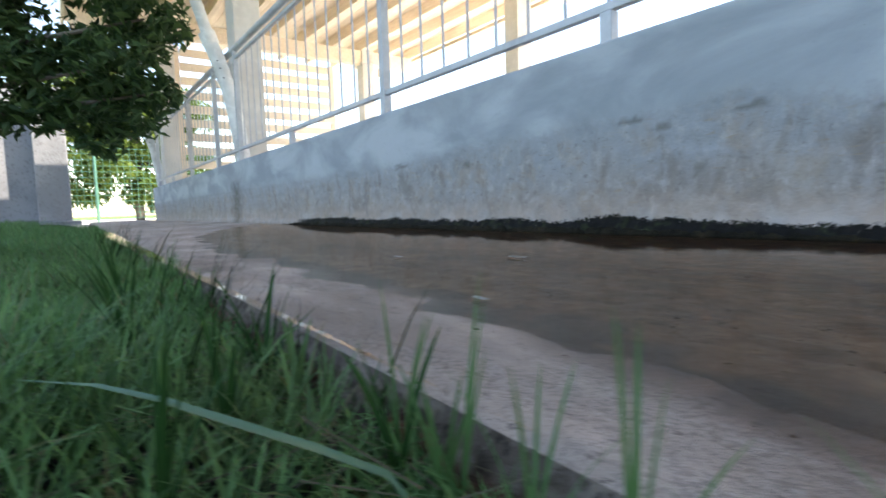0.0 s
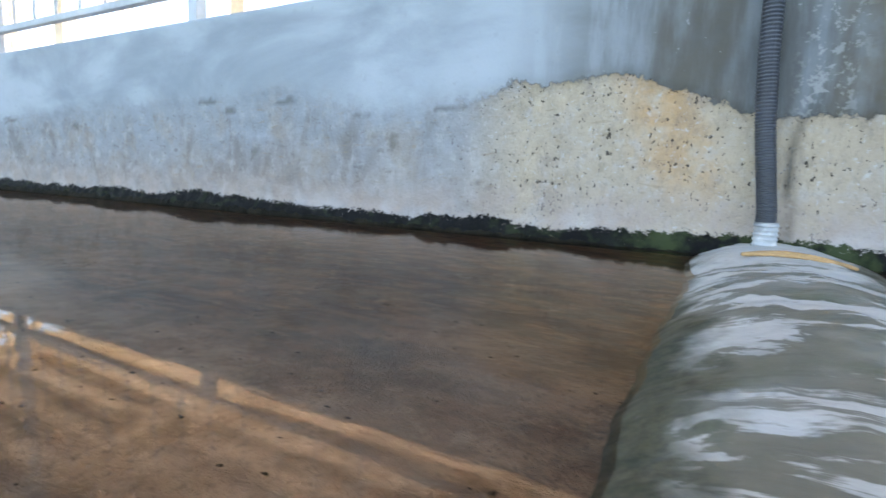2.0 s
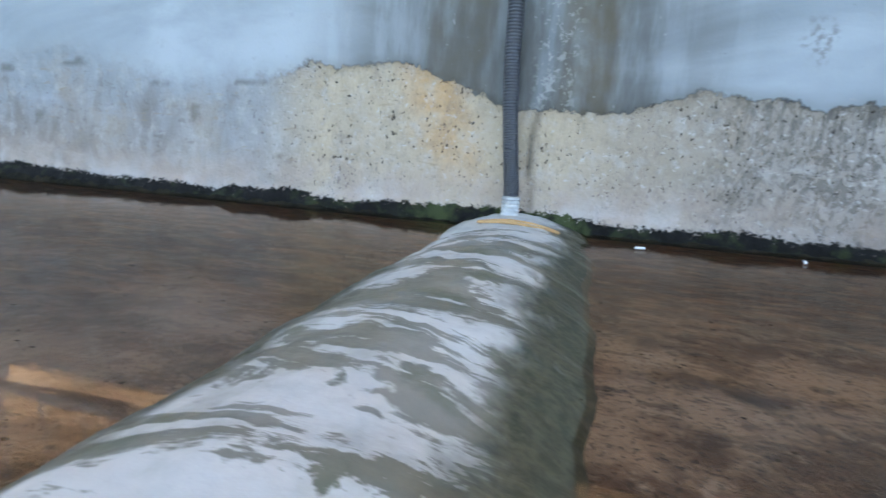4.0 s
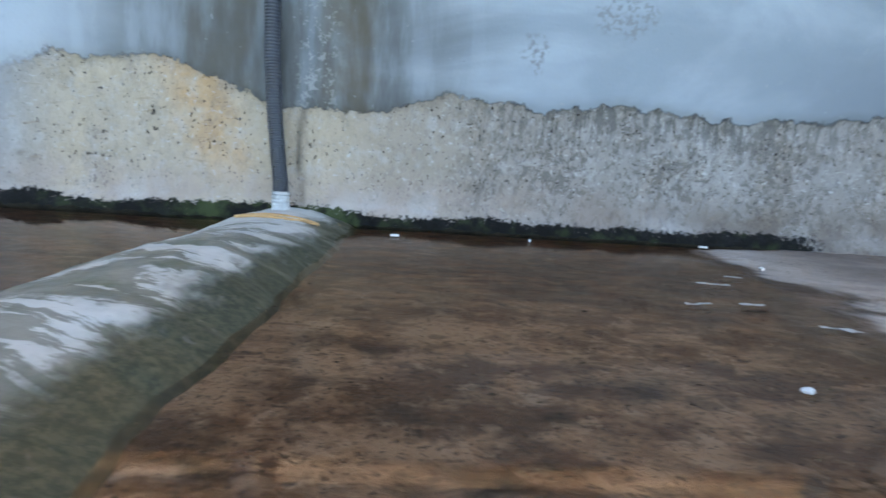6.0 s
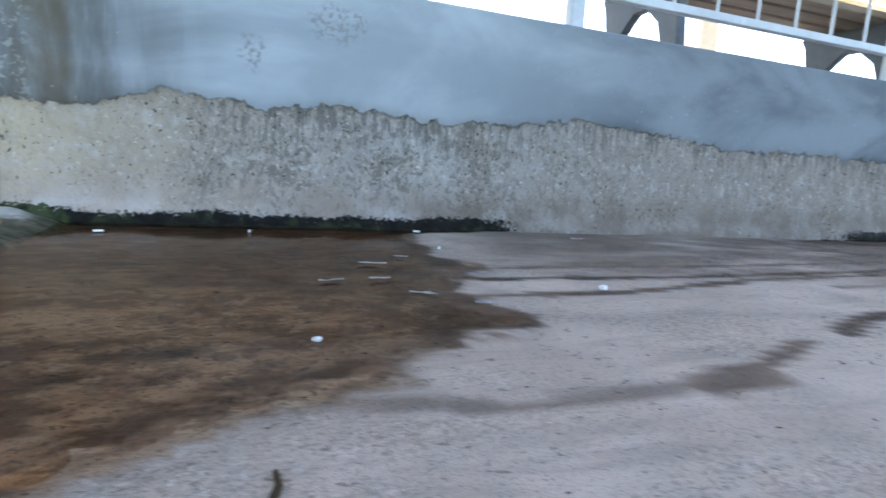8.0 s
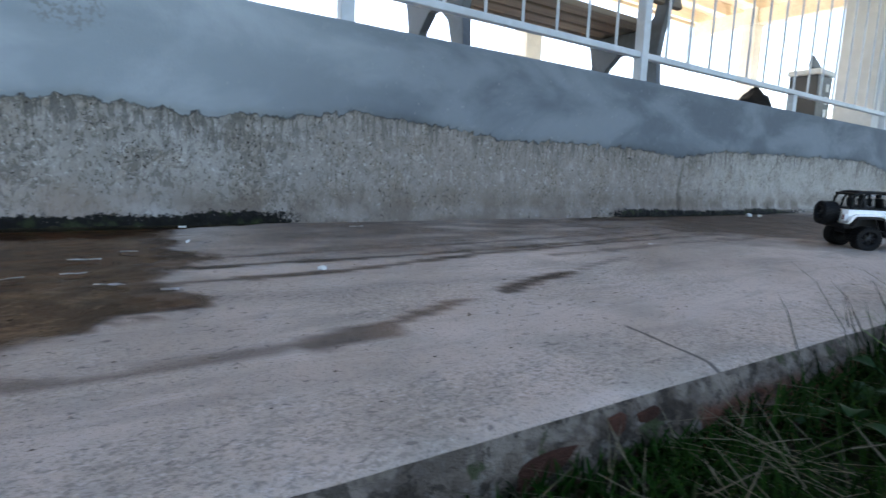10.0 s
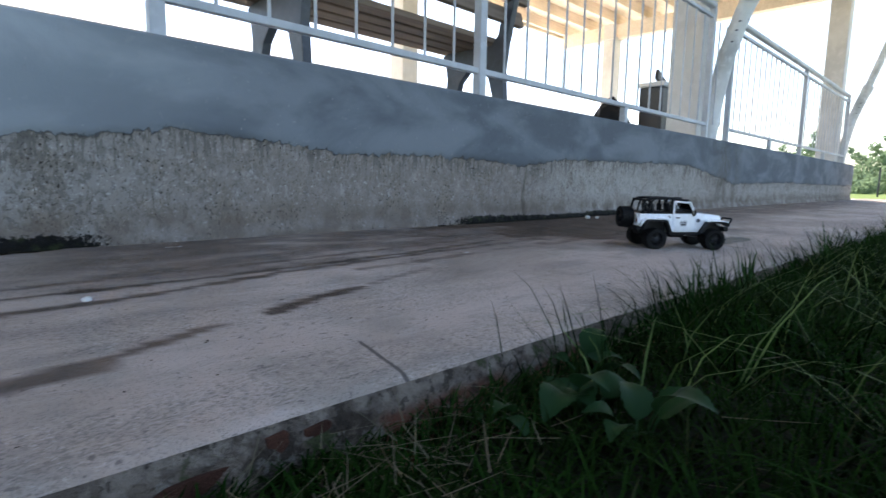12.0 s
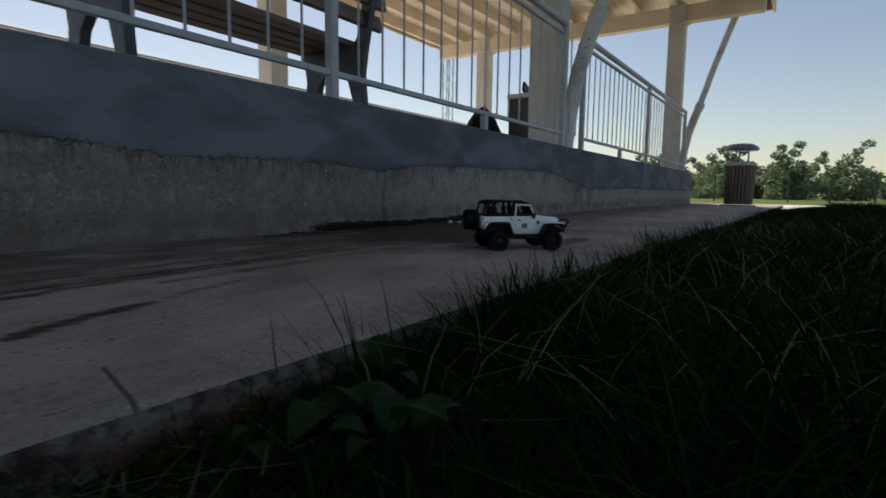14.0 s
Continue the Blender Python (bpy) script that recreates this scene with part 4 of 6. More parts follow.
# ---- the mortar ridge with its conduit ----
def ridge_shape(u):
    """Height across the ridge, u from -1 at its left foot to 1 at its right foot."""
    return (1 - abs(u) ** (1.75 if u > 0 else 2.1)) ** 0.85 if abs(u) < 1 else 0.0


def build_ridge():
    verts, side = [], []
    nx, ny = 44, 110
    for j in range(ny + 1):
        y = -0.005 + (kerb_y(0.1) + 0.012) * j / ny
        q = j / ny
        cx = 0.074 + 0.020 * q + 0.008 * wave(1.0, y * 4)
        high = 0.042 + 0.012 * q + 0.006 * wave(7.0, y * 4)
        for i in range(nx + 1):
            u = -1.08 + 2.16 * i / nx
            half = (0.150 - 0.012 * q if u < 0 else 0.146 - 0.020 * q) + 0.012 * wave(3.0, y * 5)
            h = high * ridge_shape(u)
            h += (0.0035 * wave(u * 3, y * 16, 2.0) + 0.0012 * wave(u * 12, y * 50, 5.0)) * min(1, h / 0.02)
            verts.append((cx + u * half, y, fall(y) - 0.010 + h))
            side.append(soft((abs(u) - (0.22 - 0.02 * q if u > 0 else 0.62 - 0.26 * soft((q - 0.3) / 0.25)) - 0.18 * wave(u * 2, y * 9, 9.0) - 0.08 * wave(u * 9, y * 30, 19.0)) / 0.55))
    n = nx + 1
    faces = [(j * n + i, j * n + i + 1, (j + 1) * n + i + 1, (j + 1) * n + i) for j in range(ny) for i in range(nx)]
    me = bpy.data.meshes.new("mortar_ridge")
    me.from_pydata(verts, [], faces)
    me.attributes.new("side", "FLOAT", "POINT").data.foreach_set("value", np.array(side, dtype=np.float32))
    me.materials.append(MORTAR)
    me.shade_smooth()
    return tagged(new("mortar_ridge", me), "rounded grey mortar hump with white smears across the apron", "mortar ridge", kind="structure")


def build_conduit():
    conduit = thing("conduit_pipe", "grey corrugated conduit rising from the mortar up the wall", "pipe", pose(0.045, -0.045, 0.0))
    path = [Vector((0.0, 0.0, 0.028)), Vector((-0.002, 0.002, 0.09)), Vector((-0.010, 0.006, 0.16)), Vector((-0.020, 0.010, 0.25)), Vector((-0.026, 0.012, 0.36)),
            Vector((-0.028, 0.012, 0.48)), Vector((-0.028, 0.012, 0.60)), Vector((-0.028, 0.014, 0.66))]

    def at(q):
        q *= len(path) - 1
        i = min(int(q), len(path) - 2)
        return path[i].lerp(path[i + 1], q - i)
    bm, n, rings = bmesh.new(), 16, []
    steps = 480
    for k in range(steps + 1):
        p, d = at(k / steps), (at(min(1, k / steps + 0.01)) - at(max(0, k / steps - 0.01))).normalized()
        side = Vector((1, 0, 0))
        side = (side - d * side.dot(d)).normalized()
        up = d.cross(side)
        r = (0.0158, 0.0176, 0.0176, 0.0158)[k % 4]
        rings.append([bm.verts.new(p + (side * math.cos(2 * math.pi * j / n) + up * math.sin(2 * math.pi * j / n)) * r) for j in range(n)])
    for a, b in zip(rings, rings[1:]):
        for j in range(n):
            bm.faces.new((a[j], a[(j + 1) % n], b[(j + 1) % n], b[j]))
    part("corrugated_tube", bm, CONDUIT, conduit)
    rings = [((0.0190, 0.0204, 0.0204, 0.0188)[k % 4] + 0.0016 * wave(k * 0.9, 3.0), 0.020 + 0.0021 * k) for k in range(24)]
    sleeve = lathe([(0.028, 0.016)] + rings + [(0.020, 0.0705)], 18)
    part("putty_sleeve", sleeve, PUTTY, conduit, "white putty smeared round the conduit foot", True)
    return conduit


def build_moss():
    """Wet algae and dirt banked along the wall foot."""
    bm = bmesh.new()
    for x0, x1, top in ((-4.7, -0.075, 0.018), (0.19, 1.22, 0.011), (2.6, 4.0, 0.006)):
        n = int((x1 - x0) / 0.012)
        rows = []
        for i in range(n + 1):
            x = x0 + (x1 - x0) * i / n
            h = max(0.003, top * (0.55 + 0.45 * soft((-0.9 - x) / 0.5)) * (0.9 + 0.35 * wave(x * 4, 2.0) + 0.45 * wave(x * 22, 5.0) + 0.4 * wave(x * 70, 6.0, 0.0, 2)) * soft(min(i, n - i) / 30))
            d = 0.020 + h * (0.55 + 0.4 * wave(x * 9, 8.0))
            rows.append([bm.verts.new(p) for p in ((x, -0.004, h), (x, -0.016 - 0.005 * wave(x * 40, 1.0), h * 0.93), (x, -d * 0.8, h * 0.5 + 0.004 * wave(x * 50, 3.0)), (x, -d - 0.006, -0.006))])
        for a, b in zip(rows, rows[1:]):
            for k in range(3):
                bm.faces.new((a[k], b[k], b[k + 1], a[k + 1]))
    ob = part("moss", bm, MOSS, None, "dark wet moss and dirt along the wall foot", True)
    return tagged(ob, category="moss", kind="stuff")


def build_cord():
    pts = []
    for i in range(41):
        a = 2 * math.pi * i / 40
        x, y = 0.085 + 0.072 * math.cos(a) + 0.006 * math.sin(3 * a), -0.215 + 0.018 * math.sin(a) + 0.02 * math.cos(a)
        u = (x - 0.063) / 0.155
        pts.append((x, y, fall(y) - 0.006 + 0.043 * ridge_shape(u)))
    return tagged(part("cord", tube(pts, 0.0028, 6), STRING), "loop of orange cord lying on the mortar ridge", "cord")


build_ridge()
build_conduit()
build_moss()
build_cord()


# ---- the pavilion ----
RAIL_Y = 0.045
POSTS = [-11.3, -9.9, -8.4, -6.9, -5.98, -4.55, -3.10, -1.65, -0.07, 1.50, 2.92, 4.36, 5.80, 6.32, 7.7, 9.03, 10.4, 11.9]

STUBS = (-9.9, -4.55, -1.65, 1.50, 4.36, 7.7, 10.4)


def build_railing():
    railing = thing("railing", "white painted steel railing with thin upright bars", "railing", pose(0, RAIL_Y, TOP))
    for a, b in ((POSTS[0], POSTS[4]), (POSTS[4], POSTS[12]), (POSTS[13], POSTS[-1])):
        part("handrail", tube([(a, 0, 1.085), ((a + b) / 2, 0, 1.088), (b, 0, 1.085)], 0.030, 12), STEEL, railing, smooth=True)
        part("upper_bar", box(a, b, -0.015, 0.015, 0.985, 1.012, 0.003), STEEL, railing)
        part("lower_bar", box(a, b, -0.015, 0.015, 0.108, 0.135, 0.003), STEEL, railing)
    post = finish("post", box(-0.023, 0.023, -0.023, 0.023, 0.0, 1.07, 0.004), STEEL)
    stub = finish("stub_post", box(-0.023, 0.023, -0.02, 0.02, 0.0, 0.107, 0.004), STEEL)
    for x in POSTS:
        short = x in STUBS
        ob = new("stub_post" if short else "post", stub if short else post)
        ob.parent, ob.matrix_basis = railing, pose(x, 0, 0)
    bar = finish("baluster", tube([(0, 0, 0.13), (0, 0, 0.99)], 0.0065, 6), STEEL)
    for a, b in zip(POSTS, POSTS[1:]):
        n = round((b - a) / 0.181)
        for i in range(0 if a in STUBS else 1, n):
            ob = new("baluster", bar)
            ob.parent, ob.matrix_basis = railing, pose(a + (b - a) * i / n, 0, 0)
    return railing


def build_back_railing():
    railing = thing("railing", "low white steel rail along the far side of the platform", "railing", pose(0, 4.75, TOP))
    for z in (0.36, 0.74, 1.12):
        part("rail_bar", tube([(WALL_LEFT + 0.3, 0, z), (0, 0, z), (WALL_RIGHT - 0.3, 0, z)], 0.018, 8), STEEL, railing)
    post = finish("post", box(-0.02, 0.02, -0.02, 0.02, 0, 1.11, 0.003), STEEL)
    for i in range(17):
        ob = new("post", post)
        ob.parent, ob.matrix_basis = railing, pose(WALL_LEFT + 0.4 + i * 1.48, 0, 0)


def build_columns():
    first = thing("column", "cream painted square steel column of the pavilion", "column", pose(6.04, 0.29, TOP), "pavilion columns", "")
    part("shaft", box(-0.14, 0.14, -0.14, 0.14, 0.0, 3.05, 0.012), COLUMN, first)
    part("base_plate", box(-0.19, 0.19, -0.15, 0.19, 0.006, 0.03, 0.004), COLUMN, first)
    part("cap_plate", box(-0.18, 0.18, -0.18, 0.18, 2.72, 2.75, 0.004), COLUMN, first)
    for x, y in ((-6.49, 0.29), (12.02, 0.29), (-11.5, 0.29), (6.0, 4.3), (-6.45, 4.3), (12.02, 4.4), (-11.5, 4.4)):
        copy_thing(first, pose(x, y, TOP))
    strut = thing("roof_strut", "white tubular strut with peeling paint leaning out to the eaves", "strut", pose(6.12, 0.02, TOP), "roof struts")
    pts = [(0, 0.11, 0.0), (0, 0.07, 0.38), (0, 0.01, 0.72), (0, -0.09, 1.04), (0, -0.16, 1.22)]
    part("foot_tube", tube(pts, 0.072, 14), PEEL, strut, smooth=True)
    part("tube", tube([(0, -0.14, 1.18), (0, -0.38, 1.98), (0, -0.63, 2.70), (0, -0.72, 2.96)], 0.055, 14), PEEL, strut, smooth=True)
    part("collar", tube([(0, -0.135, 1.16), (0, -0.175, 1.27)], 0.080, 14), PEEL, strut, smooth=True)
    for z, y in ((0.84, -0.028), (0.93, -0.056), (1.0, -0.078)):
        part("strap", tube([(-0.074, y - 0.02, z - 0.008), (0.0, y - 0.076, z + 0.01), (0.074, y - 0.02, z - 0.008)], 0.006, 6), BENCH_IRON, strut)
    copy_thing(strut, pose(-6.2, 0.02, TOP))
    copy_thing(strut, pose(12.2, 0.02, TOP))
    copy_thing(strut, pose(-11.7, 0.02, TOP))


def build_roof():
    roof = thing("pavilion_roof", "timber pavilion roof with orange-brown boards and joists", "roof", kind="structure")
    part("roof_deck", box(-13.2, 13.0, -1.15, 5.7, 3.86, 3.95, 0.01), CEILING, roof)
    bm = bmesh.new()
    for i in range(46):                        # boards, with narrow gaps
        y = -1.10 + i * 0.15
        box(-13.15, 12.95, y, y + 0.143, 3.835, 3.857, 0.0, bm)
    part("ceiling_boards", bm, CEILING, roof)
    joist = finish("joist", box(-13.0, 12.9, -0.045, 0.045, 3.62, 3.834, 0.006), JOIST)
    for i in range(11):
        ob = new("joist", joist)
        ob.parent, ob.matrix_basis = roof, pose(0, -1.0 + i * 0.66, 0)
    beam = finish("beam", box(-0.10, 0.10, -1.1, 5.6, 3.32, 3.618, 0.01), JOIST)
    for x in (-11.5, -6.47, -0.3, 6.02, 12.02):
        ob = new("beam", beam)
        ob.parent, ob.matrix_basis = roof, pose(x, 0, 0)
    part("fascia", box(-13.3, 13.1, -1.20, -1.152, 3.58, 3.98, 0.008), JOIST, roof)
    part("fascia", box(-13.3, 13.1, 5.702, 5.75, 3.58, 3.98, 0.008), JOIST, roof)
    part("fascia", box(12.96, 13.02, -1.15, 5.70, 3.60, 3.97, 0.008), JOIST, roof)


def build_bench():
    bench = thing("bench", "park bench with dark cast-iron legs and brown wooden slats", "bench", pose(2.18, 0.35, TOP + 0.006) @ Matrix.Diagonal((1.0, 1.13, 1.0, 1)))
    # leg: an arch with two feet, and an upright that carries the back
    outline = [(0.0, 0.0), (0.075, 0.0), (0.085, 0.10), (0.12, 0.22), (0.19, 0.29), (0.26, 0.29), (0.33, 0.22), (0.365, 0.10), (0.375, 0.0), (0.45, 0.0),
               (0.445, 0.12), (0.43, 0.25), (0.45, 0.36), (0.47, 0.40), (0.43, 0.415), (0.10, 0.405), (0.055, 0.46), (0.015, 0.66), (-0.03, 0.86), (-0.085, 0.86), (-0.045, 0.62), (0.0, 0.40), (0.02, 0.25), (0.01, 0.12)]
    for x in (0.0, 1.32):
        part("leg_frame", prism(outline, 0, x - 0.022, x + 0.022, 0.004), BENCH_IRON, bench)
    for i in range(4):
        y = 0.09 + i * 0.105
        part("seat_slat", box(-0.14, 1.46, y, y + 0.085, 0.418, 0.452, 0.006), BENCH_WOOD, bench)
    for i in range(3):
        m = pose(0, -0.005 - 0.028 * i, 0.52 + 0.115 * i, -13)
        part("back_slat", box(-0.14, 1.46, 0.0, 0.03, 0, 0.09, 0.006, None, m), BENCH_WOOD, bench)


def build_platform_bin():
    holder = thing("trash_bin", "dark square litter bin with pale print on its side", "bin", pose(8.8, 1.85, TOP + 0.006) @ Matrix.Diagonal((1.15, 1.15, 1.6, 1)))
    part("bin_body", prism([(-0.16, 0.0), (0.16, 0.0), (0.18, 0.62), (-0.18, 0.62)], 1, -0.15, 0.15, 0.012), BIN_DARK, holder)
    part("rim", box(-0.195, 0.195, -0.17, 0.17, 0.622, 0.665, 0.012), LABEL_PALE, holder, "pale rim")
    part("flap_lid", box(-0.13, 0.13, -0.02, 0.02, 0, 0.09, 0.008, None, pose(0.06, 0.0, 0.668, 0, 18, 0)), BIN_DARK, holder)
    for k in range(5):
        part("print_bar", box(0.03, 0.10, -0.153, -0.1505, 0.10 + k * 0.10, 0.16 + k * 0.10), LABEL_PALE, holder)
    for k in range(3):
        part("print_bar", box(-0.12, -0.04, -0.153, -0.1505, 0.06 + k * 0.06, 0.09 + k * 0.06), LABEL_RED, holder)
    bm = bmesh.new()
    bmesh.ops.create_icosphere(bm, subdivisions=4, radius=1)
    for v in bm.verts:
        p = v.co.copy()
        k = 1 + 0.10 * wave(p.x * 2.2, p.y * 2.2, p.z * 2.2) + 0.05 * wave(p.x * 7, p.y * 7, p.z * 7)
        w = 0.19 * k * (1.0 if p.z < 0.1 else 1.03 - 0.3 * p.z)
        v.co = Vector((p.x * w, p.y * w, max(0.0, 0.20 + p.z * 0.235 * k)))
    bag = part("garbage_bag", bm, BAG, None, "full black plastic garbage bag beside the litter bin", True)
    bag.matrix_basis = pose(8.33, 2.32, TOP + 0.006) @ Matrix.Diagonal((1.5, 1.5, 1.95, 1))
    tagged(bag, category="bag")


def build_park_bin():
    bin_ = thing("park_bin", "round slatted park bin with a domed blue-grey lid", "bin", pose(11.75, -0.92, -0.16) @ Matrix.Diagonal((0.84, 0.84, 1.12, 1)))
    part("plinth", lathe([(0.0, 0.0), (0.34, 0.0), (0.34, 0.12), (0.32, 0.15), (0.0, 0.152)], 28), BIN_BASE, bin_, "round pale concrete foot", True)
    part("liner", lathe([(0.0, 0.17), (0.20, 0.17), (0.235, 0.72), (0.0, 0.722)], 24), BIN_DARK, bin_)
    slat = finish("slat", prism([(-0.022, 0.16), (0.022, 0.16), (0.026, 0.76), (-0.026, 0.76)], 1, -0.008, 0.008), BIN_SLAT)
    for i in range(26):
        a = 360 * i / 26
        ob = new("slat", slat)
        ob.parent = bin_
        ob.matrix_basis = pose(0, 0, 0, 0, 0, a) @ pose(0, -0.245, 0, 3)
    part("hoop", lathe([(0.262, 0.75), (0.300, 0.755), (0.305, 0.79), (0.262, 0.795)], 28), LABEL_PALE, bin_, "pale rim", True)
    for a in (20, 140, 260):
        m = pose(0, 0, 0, 0, 0, a)
        part("lid_stay", tube([m @ Vector((0.15, 0, 0.72)), m @ Vector((0.13, 0, 1.0))], 0.016, 8), BIN_LID, bin_)
    part("lid", lathe([(0.0, 0.985), (0.30, 0.985), (0.325, 1.0), (0.30, 1.045), (0.20, 1.085), (0.0, 1.10)], 32), BIN_LID, bin_, "domed blue-grey lid", True)


build_railing()
build_back_railing()


def build_slat_screen():
    """Open timber louvre closing the pavilion's end bay."""
    screen = thing("slat_screen", "open screen of wide horizontal timber slats at the pavilion end", "screen", pose(-11.62, 0.5, TOP + 0.006))
    for y in (0.0, 1.55, 3.1):
        part("screen_post", box(-0.05, 0.05, y - 0.05, y + 0.05, 0.0, 2.62, 0.006), JOIST, screen)
    slat = finish("slat", box(-0.012, 0.012, 0.052, 3.048, -0.075, 0.075, 0.003), CEILING)
    for i in range(10):
        ob = new("slat", slat)
        ob.parent, ob.matrix_basis = screen, pose(0.064, 0, 0.16 + 0.26 * i)


build_slat_screen()
build_columns()
build_roof()
build_bench()
build_platform_bin()
build_park_bin()


# ---- the toy off-road car ----
def wheel_meshes():
    tyre = lathe([(0.0195, -0.013), (0.0225, -0.0155), (0.029, -0.0152), (0.0322, -0.0125), (0.0328, -0.006), (0.0328, 0.006), (0.0322, 0.0125), (0.029, 0.0152), (0.0225, 0.0155), (0.0195, 0.013)], 36, 1)
    bmesh.ops.delete(tyre, geom=[f for f in tyre.faces if len(f.verts) > 4], context="FACES_ONLY")
    for i in range(26):
        for row in (-1, 0, 1):
            a = 2 * math.pi * (i + (0.5 if row == 0 else 0)) / 26
            m = Matrix.Rotation(a, 4, "Y") @ Matrix.Translation((0, row * 0.0098, 0.0332)) @ Matrix.Rotation(radians(22 * (row or 0.6)), 4, "Z")
            box(-0.0026, 0.0026, -0.0046, 0.0046, -0.0022, 0.0016, 0.0, tyre, m)
        for s in (-1, 1):
            a = 2 * math.pi * i / 26
            m = Matrix.Rotation(a, 4, "Y") @ Matrix.Translation((0, s * 0.0148, 0.0305))
            box(-0.0024, 0.0024, -0.0016, 0.0016, -0.0028, 0.0026, 0.0, tyre, m)
    rim = lathe([(0.0, 0.004), (0.006, 0.0045), (0.0185, 0.002), (0.0195, 0.0135), (0.0212, 0.0150), (0.0212, -0.0148), (0.0, -0.0148)], 30, 1)
    spokes = lathe([(0.0, 0.0115), (0.0045, 0.0110), (0.0055, 0.009), (0.0055, 0.002), (0.0, 0.002)], 12, 1)
    for i in range(5):
        m = Matrix.Rotation(2 * math.pi * i / 5, 4, "Y")
        for t in (-15, 15):
            box(-0.0016, 0.0016, 0.0045, 0.0110, 0.003, 0.0200, 0.0006, spokes, m @ Matrix.Rotation(radians(t), 4, "Y"))
    for bm in (tyre, rim, spokes):
        bmesh.ops.scale(bm, vec=(1.03, 1.30, 1.03), verts=bm.verts)
    return finish("tyre", tyre, RUBBER), finish("rim", rim, CAR_BLACK, True), finish("spokes", spokes, RIM)


TYRE, WHEEL_RIM, SPOKES = wheel_meshes()


def add_wheel(car, m, name="wheel"):
    w = new(name)
    w.empty_display_size = 0.02
    w.parent, w.matrix_basis = car, m
    for nm, me in (("tyre", TYRE), ("rim", WHEEL_RIM), ("spokes", SPOKES)):
        ob = new(nm, me)
        ob.parent = w
    return w


